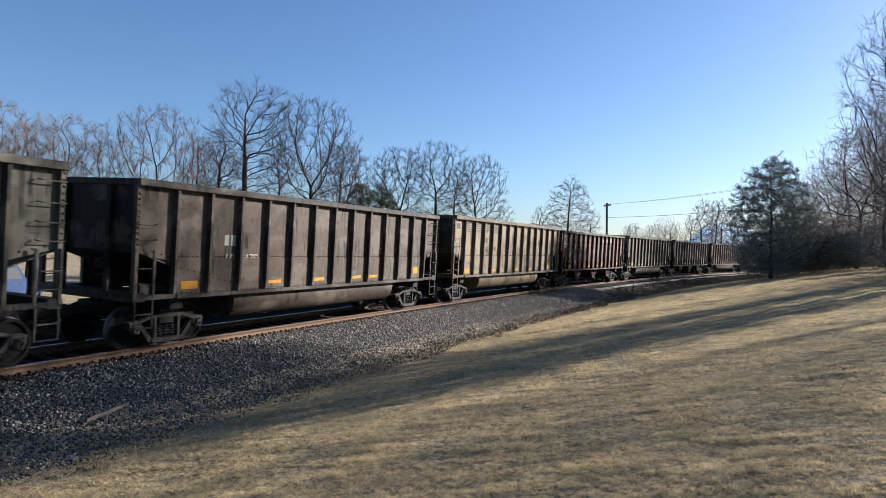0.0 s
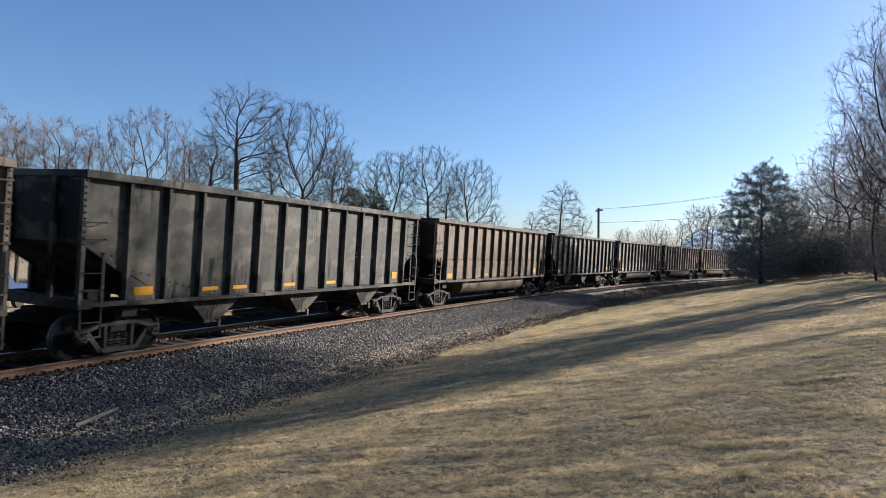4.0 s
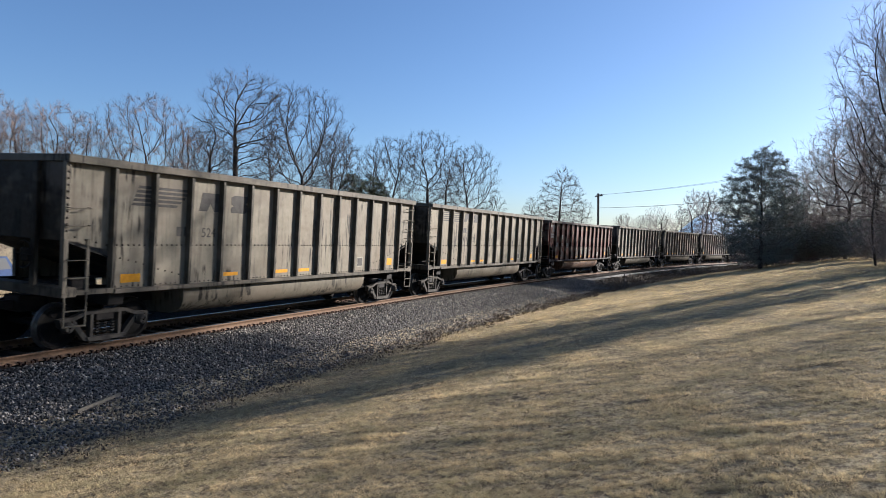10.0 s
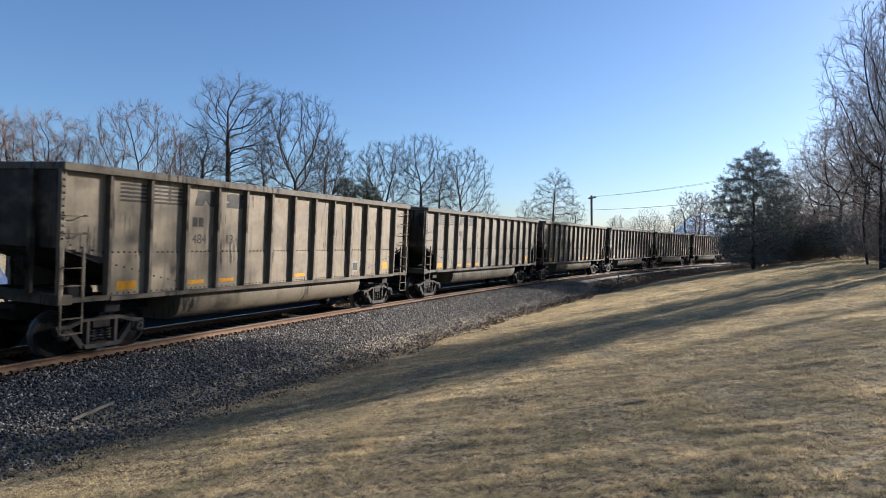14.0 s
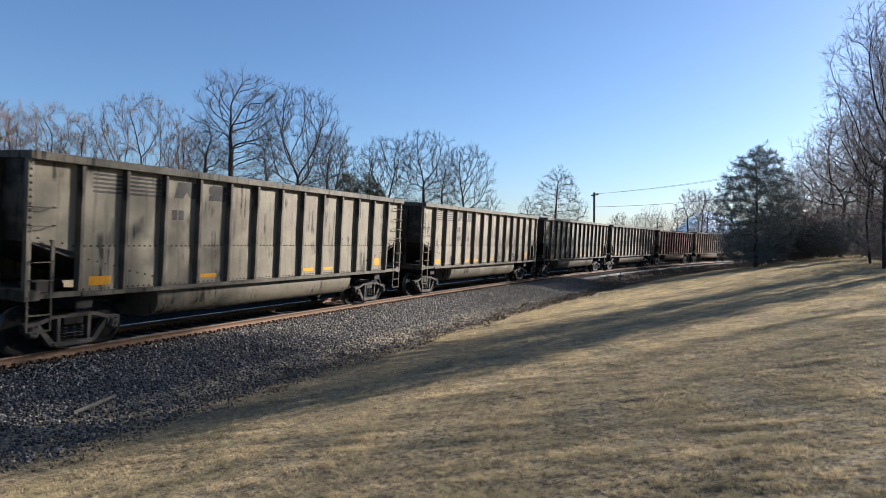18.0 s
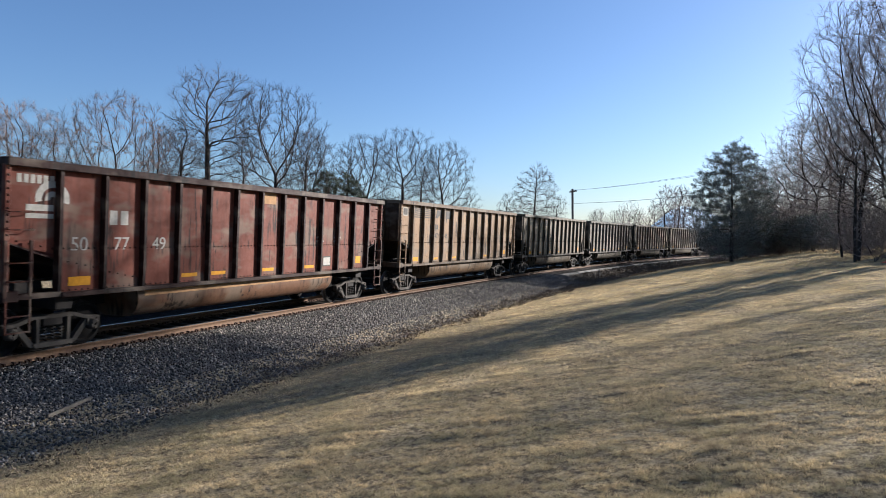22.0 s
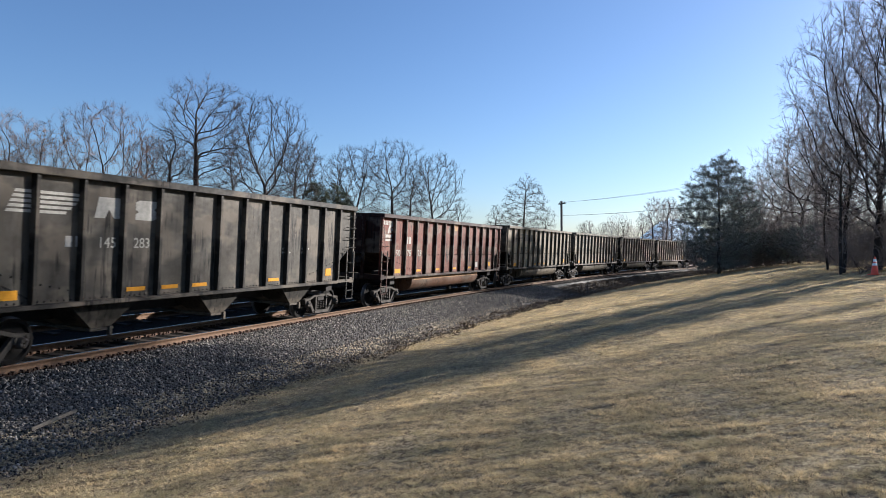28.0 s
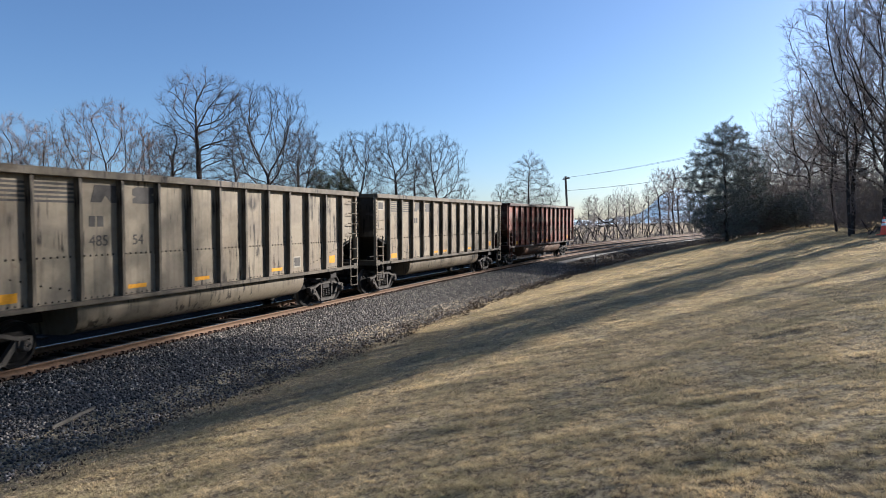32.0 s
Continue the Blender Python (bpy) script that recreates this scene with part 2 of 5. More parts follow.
# ---- mesh helpers ----
class Geo:
    """Collects vertices and faces of one mesh."""

    def __init__(self):
        self.v, self.f, self.m = [], [], []

    def add(self, verts, faces, slot=0):
        o = len(self.v)
        self.v += [tuple(p) for p in verts]
        self.f += [tuple(i + o for i in f) for f in faces]
        self.m += [slot] * len(faces)
        return self

    def box(self, x0, x1, y0, y1, z0, z1, slot=0, c=0.0):
        if c <= 0:
            vs = [(x, y, z) for x in (x0, x1) for y in (y0, y1) for z in (z0, z1)]
            return self.add(vs, [(0, 1, 3, 2), (4, 6, 7, 5), (0, 4, 5, 1), (2, 3, 7, 6), (0, 2, 6, 4), (1, 5, 7, 3)], slot)
        bm = bmesh.new()
        bmesh.ops.create_cube(bm, size=1.0, matrix=Matrix.Translation(((x0 + x1) / 2, (y0 + y1) / 2, (z0 + z1) / 2)) @ Matrix.Diagonal((x1 - x0, y1 - y0, z1 - z0, 1)))
        bmesh.ops.bevel(bm, geom=bm.edges[:], offset=c, segments=1, affect="EDGES")
        bm.verts.index_update()
        self.add([v.co[:] for v in bm.verts], [[v.index for v in f.verts] for f in bm.faces], slot)
        bm.free()
        return self

    def beam(self, a, b, w, h, slot=0, up=(0, 1, 0)):
        """A bar from a to b, w across 'up' and h along it."""
        a, b = Vector(a), Vector(b)
        d = (b - a).normalized()
        u = Vector(up)
        s = d.cross(u).normalized() * w / 2
        u = s.cross(d).normalized() * h / 2
        vs = [p + sx * s + sy * u for p in (a, b) for sx, sy in ((-1, -1), (1, -1), (1, 1), (-1, 1))]
        return self.add(vs, [(0, 3, 2, 1), (4, 5, 6, 7), (0, 1, 5, 4), (1, 2, 6, 5), (2, 3, 7, 6), (3, 0, 4, 7)], slot)

    def tube(self, pts, r, n=6, slot=0):
        pts = [Vector(p) for p in pts]
        rings = []
        for i, p in enumerate(pts):
            d = (pts[min(i + 1, len(pts) - 1)] - pts[max(i - 1, 0)]).normalized()
            u = d.cross(Vector((0.13, 0.31, 0.94)) if abs(d.z) < 0.9 else Vector((1, 0, 0))).normalized()
            w = d.cross(u)
            rings.append([p + r * (math.cos(a) * u + math.sin(a) * w) for a in (2 * math.pi * k / n for k in range(n))])
        fs = [(i * n + k, i * n + (k + 1) % n, (i + 1) * n + (k + 1) % n, (i + 1) * n + k) for i in range(len(pts) - 1) for k in range(n)]
        fs += [tuple(range(n))[::-1], tuple((len(pts) - 1) * n + k for k in range(n))]
        return self.add([p for ring in rings for p in ring], fs, slot)

    def lathe(self, prof, n=28, slots=None):
        """Turned about the y axis: prof holds (y, radius)."""
        vs = [(r * math.cos(2 * math.pi * k / n), y, r * math.sin(2 * math.pi * k / n)) for y, r in prof for k in range(n)]
        for i in range(len(prof) - 1):
            fs = [(i * n + k, i * n + (k + 1) % n, (i + 1) * n + (k + 1) % n, (i + 1) * n + k) for k in range(n)]
            o = len(self.v) if i == 0 else o
            if i == 0:
                self.v += vs
            self.f += [tuple(q + o for q in f) for f in fs]
            self.m += [slots[i] if slots else 0] * n
        return self

    def prism(self, outline, y0, y1, slot=0):
        """An outline in x and z, thick from y0 to y1."""
        n = len(outline)
        vs = [(x, y0, z) for x, z in outline] + [(x, y1, z) for x, z in outline]
        fs = [tuple(range(n)), tuple(range(2 * n - 1, n - 1, -1))] + [(i, i + n, (i + 1) % n + n, (i + 1) % n) for i in range(n)]
        return self.add(vs, fs, slot)

    def mesh(self, name, mats, smooth=False):
        me = bpy.data.meshes.new(name)
        me.from_pydata(self.v, [], self.f)
        for m in mats:
            me.materials.append(m)
        if len(mats) > 1:
            me.polygons.foreach_set("material_index", self.m)
        if smooth:
            me.polygons.foreach_set("use_smooth", [True] * len(me.polygons))
        me.update()
        bm = bmesh.new()
        bm.from_mesh(me)
        bmesh.ops.recalc_face_normals(bm, faces=bm.faces[:])
        bm.to_mesh(me)
        bm.free()
        if smooth:
            me.set_sharp_from_angle(angle=radians(40))
        return me


def raw_mesh(name, verts, faces, mat):
    """A mesh straight from arrays; all faces have the same number of corners."""
    me = bpy.data.meshes.new(name)
    verts, faces = np.asarray(verts, np.float32), np.asarray(faces, np.int32)
    n, k = faces.shape
    me.vertices.add(len(verts))
    me.vertices.foreach_set("co", verts.ravel())
    me.loops.add(n * k)
    me.loops.foreach_set("vertex_index", faces.ravel())
    me.polygons.add(n)
    me.polygons.foreach_set("loop_start", np.arange(n, dtype=np.int32) * k)
    me.materials.append(mat)
    me.update(calc_edges=True)
    me.validate()
    return me


def part(name, mesh, parent, label="", at=None):
    ob = new(name, mesh)
    ob.parent = parent
    if at is not None:
        ob.matrix_basis = at
    if label:
        tagged(ob, label)
    return ob


# ---- the line of the track and the lie of the land ----
S_LOW, S_HIGH = -15.0, 150.0


def track_at(s):
    """Centre of the track at s metres along it, and its heading in radians."""
    c = min(max(s, S_LOW), S_HIGH)
    th = c / TRACK_R
    x, y = TRACK_R * math.sin(th), TRACK_Y - TRACK_R * (1 - math.cos(th))
    d = s - c
    return x + d * math.cos(th), y - d * math.sin(th), -th


def track_pose(s):
    x, y, a = track_at(s)
    return pose(x, y, 0, CANT, 0, math.degrees(a))


def to_track(x, y):
    """s and the offset towards the lawn of places, as arrays."""
    cy = TRACK_Y - TRACK_R
    th = np.clip(np.arctan2(x, y - cy), S_LOW / TRACK_R, S_HIGH / TRACK_R)
    # straight tangents beyond the curve
    cx, c2 = TRACK_R * np.sin(th), cy + TRACK_R * np.cos(th)
    tx, ty = np.cos(th), -np.sin(th)
    along = (x - cx) * tx + (y - c2) * ty
    off = (x - cx) * ty * 1.0 - (y - c2) * tx
    return th * TRACK_R + along, off


PROFILE_V = (-400, -60, -12, -7.5, -6.3, -2.2, -1.5, 1.5, 2.2, 4.1, 6.0, 13.0, 14.6, 17.5, 20.0, 26.0, 45.0, 90.0)
PROFILE_Z = (-1.0, -0.9, -0.75, -0.7, -0.30, -0.42, -0.42, -0.42, -0.42, -0.78, -0.58, 0.72, 1.02, 1.5, 1.72, 1.8, 2.0, 2.6)


def waves(x, y, size, seed):
    r = np.random.RandomState(seed)
    z = 0
    for _ in range(6):
        a, p, k = r.uniform(0, 6.28), r.uniform(0, 6.28), r.uniform(0.6, 1.6)
        z = z + np.sin((x * math.cos(a) + y * math.sin(a)) * 6.28 * k / size + p)
    return z / 6


def land(x, y):
    x, y = np.asarray(x, float), np.asarray(y, float)
    s, v = to_track(x, y)
    near = np.clip((160 - np.hypot(x, y)) / 80, 0, 1)
    z = np.interp(v, PROFILE_V, PROFILE_Z)
    z = z * near + (1 - near) * np.clip(z, -1.2, 1.5)
    lawn = np.clip((v - 4.5) / 1.5, 0, 1)
    z = z + lawn * (0.035 * waves(x, y, 3.1, 3) + 0.015 * waves(x, y, 0.9, 4) + 0.012 * waves(x, y, 0.5, 6) + 0.02 * np.sin(v * 6.28 / 1.35 + 0.5 * waves(x, y, 9, 5)) * np.clip((v - 6) / 2, 0, 1) * np.clip((s - 12) / 10, 0, 1))
    return z


def spaced(*stretches):
    out = [stretches[0][0]]
    for a, b, step in stretches:
        out += list(np.linspace(a, b, max(2, int(round((b - a) / step)) + 1))[1:])
    return np.array(out)


gx = spaced((-2500, -200, 230), (-200, -20, 9), (-20, 2, 0.8), (2, 26, 0.16), (26, 60, 0.4), (60, 160, 1.6), (160, 600, 20), (600, 3500, 290))
gy = spaced((-2500, -200, 230), (-200, -40, 8), (-40, -14, 1.0), (-14, 13.5, 0.17), (13.5, 26, 0.5), (26, 100, 4), (100, 500, 25), (500, 3000, 250))
X, Y = np.meshgrid(gx, gy, indexing="ij")
Z = land(X, Y)
idx = np.arange(X.size).reshape(X.shape)
quads = np.stack([idx[:-1, :-1], idx[1:, :-1], idx[1:, 1:], idx[:-1, 1:]], -1).reshape(-1, 4)
ground = new("ground", raw_mesh("ground", np.stack([X, Y, Z], -1).reshape(-1, 3), quads, M_GROUND))
ground.data.polygons.foreach_set("use_smooth", [True] * len(ground.data.polygons))
tagged(ground, "dormant straw-coloured lawn sloping up from the railway", "ground", kind="structure")


# ---- track bed, rails and ties ----
def strip(name, section, s_list, mat, cant=True, narrow=False):
    """A section of (offset to the far side, height) swept along the track."""
    vs = []
    for s in s_list:
        m = track_pose(s) if cant else pose(*track_at(s)[:2], 0, 0, 0, math.degrees(track_at(s)[2]))
        k = max(0.0, min(1.0, (s - 45) / 9)) if narrow else 0.0
        vs += [(m @ Vector((0, y if y > -1.8 else -1.75 + (y + 1.75) * (1 - 0.85 * k), z)))[:] for y, z in section]
    n = len(section)
    fs = [(i * n + k, (i + 1) * n + k, (i + 1) * n + k + 1, i * n + k + 1) for i in range(len(s_list) - 1) for k in range(n - 1)]
    return raw_mesh(name, vs, fs, mat)


bed_s = spaced((-120, 0, 4), (0, 60, 0.5), (60, 160, 2), (160, 700, 15))
bed_section = [(-4.4, -0.86), (-3.9, -0.70), (-3.0, -0.44), (-2.3, -0.27), (-1.75, -0.21), (-1.3, -0.20), (0, -0.20), (1.3, -0.20), (2.0, -0.24),
               (2.8, -0.24), (5.6, -0.26), (6.3, -0.3), (8.4, -0.95)]
bed = new("ballast_bed", strip("ballast_bed", bed_section[:5], bed_s, M_BALLAST, True, True))
part("track_floor", strip("track_floor", bed_section[4:], bed_s, M_SHADED_FLOOR), bed, "stone between and beyond the rails, train's shadow in its colour")
tagged(bed, "grey crushed-stone track bed with a sloping shoulder", "ballast", kind="structure")

RAIL = [(-0.07, -0.172), (-0.07, -0.16), (-0.012, -0.14), (-0.012, -0.045), (-0.036, -0.035), (-0.036, -0.006), (-0.028, 0.0), (0.028, 0.0),
        (0.036, -0.006), (0.036, -0.035), (0.012, -0.045), (0.012, -0.14), (0.07, -0.16), (0.07, -0.172)]
rail_s = spaced((-120, 0, 4), (0, 80, 1.0), (80, 160, 2.5), (160, 700, 15))
main_track = tagged(new("railway_track"), "curved main line with rusty rails on creosoted ties", "railway track", kind="structure")
side_track = tagged(new("railway_track"), "second line beyond the main line, bright rails in crushed stone", "railway track", kind="structure")
for parent, centre in ((main_track, 0.0), (side_track, 4.1)):
    for y in (-0.752, 0.752):
        for nm, sec, mt in (("rail", RAIL, M_RAIL), ("rail_head", [(-0.027, 0.002), (0.027, 0.002)], M_RAILHEAD)):
            part(nm, strip(nm, [(centre + y + a, b) for a, b in sec], rail_s, mt), parent, "polished running surface" if nm == "rail_head" else "")
tie_mesh = Geo().box(-0.115, 0.115, -1.3, 1.3, -0.36, -0.185, 0, 0.012).mesh("tie", [M_TIE])
plate = Geo()
for y in (-0.752, 0.752):
    plate.box(-0.1, 0.1, y - 0.17, y + 0.17, -0.186, -0.170)
    for sx, sy in ((-0.06, -0.1), (0.06, -0.1), (-0.06, 0.1), (0.06, 0.1)):
        plate.box(sx - 0.016, sx + 0.016, y + sy - 0.022, y + sy + 0.022, -0.172, -0.128)
    for sx in (-0.16, 0.16):     # rail anchors
        plate.box(sx - 0.02, sx + 0.02, y - 0.105, y + 0.105, -0.185, -0.125)
plate_mesh = plate.mesh("tie_plate", [M_PLATE])
TIE_STEP = 0.52
for i in range(230):
    s = -3 + i * TIE_STEP
    m = track_pose(s) @ pose(random.uniform(-0.03, 0.03), random.uniform(-0.05, 0.05), random.uniform(-0.008, 0.006), 0, 0, random.uniform(-1.2, 1.2))
    part("tie", tie_mesh, main_track, at=m)
    if i < 150:
        part("tie_plate", plate_mesh, main_track, at=track_pose(s))
far_ties = Geo()
for i in range(150):
    m = track_pose(4 + i * 0.8)
    far_ties.add([m @ Vector((x, 4.1 + y, z)) for x in (-0.11, 0.11) for y in (-1.3, 1.3) for z in (-0.36, -0.19)],
                 [(0, 1, 3, 2), (4, 6, 7, 5), (0, 4, 5, 1), (2, 3, 7, 6), (0, 2, 6, 4), (1, 5, 7, 3)])
tagged(part("ties", far_ties.mesh("ties", [M_TIE]), side_track), kind="stuff")

# bare dark earth in the hollow between track and bank, tree shade painted in
ES, EV = np.linspace(3, 118, 231), np.linspace(1.9, 6.4, 24)
es, ev = np.meshgrid(ES, EV, indexing="ij")
eth = es / TRACK_R
ex, ey = (TRACK_R - ev) * np.sin(eth), TRACK_Y - TRACK_R + (TRACK_R - ev) * np.cos(eth)
rim = np.minimum(4.75 - 0.012 * np.clip(es - 50, 0, 60) + 0.45 * waves(ex, ey, 2.6, 71) - ev, (es - 45.5 - 0.8 * (ev - 2) + 1.2 * waves(ex, ey, 2.4, 72)) * 0.4)
ez = land(ex, ey) + np.clip(rim * 0.1, -0.25, 0.02)
eidx = np.arange(es.size).reshape(es.shape)
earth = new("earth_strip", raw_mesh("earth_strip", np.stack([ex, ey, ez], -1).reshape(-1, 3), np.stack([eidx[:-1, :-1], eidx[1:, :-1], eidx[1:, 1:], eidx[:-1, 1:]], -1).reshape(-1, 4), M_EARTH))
tagged(earth, "bare dark earth in the hollow beside the track, tree shade painted in", "earth", kind="structure")

# loose stones on the shoulder
OCT_F = np.array([(0, 2, 4), (2, 1, 4), (1, 3, 4), (3, 0, 4), (2, 0, 5), (1, 2, 5), (3, 1, 5), (0, 3, 5)])
OCT_V = np.array([(1, 0, 0), (-1, 0, 0), (0, 1, 0), (0, -1, 0), (0, 0, 1), (0, 0, -1)], float)


def scatter_stones(name, n, s0, s1, y0, y1, size, seed, parent):
    r = np.random.RandomState(seed)
    s = r.uniform(s0, s1, n)
    edge = y0 + 0.32 * waves(s, 0.4 * s, 2.7, 31) + 0.2 * waves(s, 0.2 * s, 0.7, 32) + 0.12 * np.abs(r.normal(size=n))
    y = edge + (y1 - edge) * r.uniform(0, 1, n) ** 0.85
    z = np.interp(y, [a for a, b in bed_section], [b for a, b in bed_section]) + r.uniform(-0.01, 0.02, n)
    th = np.clip(s, S_LOW, S_HIGH) / TRACK_R
    ct, c2 = math.cos(radians(CANT)), math.sin(radians(CANT))
    yy, zz = y * ct - z * c2, y * c2 + z * ct
    px = TRACK_R * np.sin(th) + yy * np.sin(th)
    py = TRACK_Y - TRACK_R * (1 - np.cos(th)) + yy * np.cos(th)
    zz = np.maximum(zz, land(px, py) + r.uniform(-0.012, 0.012, n))
    rad = size * r.uniform(0.5, 1.25, n)
    v = OCT_V[None] * r.uniform(0.55, 1.2, (n, 6, 1)) + r.uniform(-0.3, 0.3, (n, 6, 3))
    q = r.normal(size=(n, 4))
    q /= np.linalg.norm(q, axis=1)[:, None]
    w, a, b, c = q.T
    R = np.stack([1 - 2 * (b * b + c * c), 2 * (a * b - c * w), 2 * (a * c + b * w), 2 * (a * b + c * w), 1 - 2 * (a * a + c * c), 2 * (b * c - a * w),
                  2 * (a * c - b * w), 2 * (b * c + a * w), 1 - 2 * (a * a + b * b)], -1).reshape(n, 3, 3)
    v = np.einsum("nij,nkj->nki", R, v) * rad[:, None, None] + np.stack([px, py, zz], -1)[:, None]
    f = (OCT_F[None] + 6 * np.arange(n)[:, None, None]).reshape(-1, 3)
    ob = part(name, raw_mesh(name, v.reshape(-1, 3), f, M_STONE), parent)
    tagged(ob, kind="stuff")


scatter_stones("stones", 48000, 2, 32, -4.7, -0.9, 0.034, 1, bed)
scatter_stones("stones", 15000, 32, 48, -4.6, -0.9, 0.042, 2, bed)

# ---- grass ----
def grass_field(blades, near, far, seed):
    """Short leaning blades, thickest close by, over the lawn that the path looks across."""
    r = np.random.RandomState(seed)
    dist = near * (far / near) ** r.uniform(0, 1, blades)
    az = np.radians(r.uniform(-21, 60, blades))
    x, y = dist * np.cos(az), dist * np.sin(az)
    s, v = to_track(x, y)
    clump = waves(x, y, 0.30, 21) + 0.8 * waves(x, y, 1.4, 22) + 1.2 * waves(x, y, 0.13, 23)
    keep = ((s < 50) | (v > 4.6)) & (v > 4.3 + 0.5 * waves(x, y, 2.2, 8) + 0.5 * r.uniform(-1, 1, blades)) & (clump + r.uniform(-0.5, 0.5, blades) > -0.45)
    x, y, dist, clump = x[keep], y[keep], dist[keep], clump[keep]
    n = len(x)
    a, lean = r.uniform(0, 6.283, n) + 1.2 * waves(x, y, 0.7, 24), r.uniform(0.3, 2.6, n)
    h = (0.016 + 0.0006 * dist) * r.uniform(0.45, 1.25, n) * (1 + 0.7 * np.clip(clump, -0.6, 1.2))
    w = np.maximum(0.0016, 0.00030 * dist) * r.uniform(0.7, 1.3, n)
    dx, dy = np.cos(a), np.sin(a)
    p = np.stack([x, y, land(x, y) - 0.004], -1)
    side = np.stack([-dy, dx, 0 * x], -1) * w[:, None]
    tip = p + np.stack([dx * lean * h, dy * lean * h, h], -1)
    v = np.stack([p - side, p + side, tip], 1).reshape(-1, 3)
    ob = new("grass", raw_mesh("grass", v, np.arange(3 * n).reshape(-1, 3), M_GRASS))
    tagged(ob, "short dormant straw-coloured grass on the lawn", "grass", kind="stuff")


grass_field(2100000, 3.6, 85, 11)


def leaf_litter(n, s0, s1, v0, v1, seed):
    """Curled dead leaves and stalks on bare earth."""
    r = np.random.RandomState(seed)
    s, v = r.uniform(s0, s1, n), r.uniform(v0, v1, n)
    v = v + 0.5 * waves(s, v, 3.0, 41)
    th = s / TRACK_R
    x, y = (TRACK_R - v) * np.sin(th), TRACK_Y - TRACK_R + (TRACK_R - v) * np.cos(th)
    p = np.stack([x, y, land(x, y) + 0.02], -1)
    d = r.normal(size=(n, 3))
    d[:, 2] = np.abs(d[:, 2]) * 0.7
    d /= np.linalg.norm(d, axis=1)[:, None]
    side = np.cross(d, r.normal(size=(n, 3)))
    side /= np.linalg.norm(side, axis=1)[:, None]
    w = r.uniform(0.012, 0.035, (n, 1)) * (0.5 + s[:, None] / 60)
    q = np.stack([p - side * w, p + side * w, p + d * w * r.uniform(2, 5, (n, 1))], 1).reshape(-1, 3)
    ob = new("leaf_litter", raw_mesh("leaf_litter", q, np.arange(3 * n).reshape(-1, 3), M_LITTER))
    tagged(ob, "curled brown leaves and dead stalks along the ballast toe", "leaf litter", kind="stuff")


leaf_litter(6000, 4, 46, 3.9, 5.1, 51)
leaf_litter(16000, 46, 112, 2.2, 5.2, 52)


# ---- coal cars ----
HALF, TOP, SILL = 7.3, 3.86, 1.16      # half length of the body, height of its rim, foot of its side
RIBS = [6.2 - 1.0333 * i for i in range(13)]
SHEET_Y, TRUCK_X, WHEEL_R = 1.43, 5.93, 0.457
MESHES = {}


def shared(key, make):
    if key not in MESHES:
        MESHES[key] = make()
    return MESHES[key]


def side_sheet(hopper):
    """Near side; the foot steps up along the slope of the end floor."""
    z_end, z_in = (2.45, 1.75) if hopper else (2.24, 2.0)
    o = [(-HALF + 0.04, TOP - 0.1), (-HALF + 0.04, z_end), (-6.16, z_in), (-6.16, SILL + 0.02), (6.16, SILL + 0.02), (6.16, z_in), (HALF - 0.04, z_end), (HALF - 0.04, TOP - 0.1)]
    g = Geo().prism(o, -SHEET_Y, -SHEET_Y + 0.012)
    if not hopper:      # lower course lapped over the upper one
        g.box(-6.16, 6.16, -SHEET_Y - 0.012, -SHEET_Y + 0.002, SILL + 0.03, 2.085)
    return g.mesh("side_sheet", [M_PAINT])


def rib_mesh():
    g = Geo()
    z0, z1 = SILL + 0.05, TOP - 0.13
    vs = []
    for z, d in ((z0, 0.115), (z0 + 0.25, 0.13), (z1, 0.13)):
        vs += [(-0.055, -SHEET_Y, z), (-0.036, -SHEET_Y - d, z), (0.036, -SHEET_Y - d, z), (0.055, -SHEET_Y, z)]
    fs = [(i * 4 + k, i * 4 + k + 1, i * 4 + k + 5, i * 4 + k + 4) for i in range(2) for k in range(3)] + [(0, 1, 2, 3), (8, 11, 10, 9)]
    return g.add(vs, fs).mesh("rib", [M_PAINT])


def chord_mesh():
    g = Geo()
    for y in (-1, 1):
        g.box(-HALF, HALF, *sorted((y * 1.44, y * 1.605)), TOP - 0.16, TOP, 0, 0.012)
    for x in (-1, 1):
        g.box(*sorted((x * (HALF - 0.002), x * (HALF - 0.16))), -1.44, 1.44, TOP - 0.15, TOP - 0.004, 0, 0.012)
    return g.mesh("top_chord", [M_PAINT])


def rivets_mesh(hopper):
    g = Geo()

    def dome(x, z, r=0.021, out=0.0):
        y = -SHEET_Y - out - (0.011 if z < 2.08 and not hopper else 0)
        g.add([(x - r, y, z - r), (x + r, y, z - r), (x + r, y, z + r), (x - r, y, z + r), (x, y - 0.028, z)], [(0, 1, 4), (1, 2, 4), (2, 3, 4), (3, 0, 4)])
    for i in range(len(RIBS) - 1):
        a = RIBS[i + 1]
        for k in range(6):
            x = a + 0.16 + k * 0.143
            if not hopper:
                dome(x, 2.13)
            dome(x, SILL + 0.11)
    for sgn in (-1, 1):
        for k in range(4):
            dome(sgn * (5.95 - 0.2 * k), 1.86 - 0.045 * k)
            dome(sgn * (4.95 - 0.2 * k), 1.60 - 0.045 * k)
            dome(sgn * (HALF - 0.3 - 0.24 * k), 2.28 - 0.05 * k)
        for k in range(11):
            dome(sgn * (HALF - 0.055), 2.4 + 0.125 * k, 0.026, 0.098)
    return g.mesh("rivets", [M_PAINT])


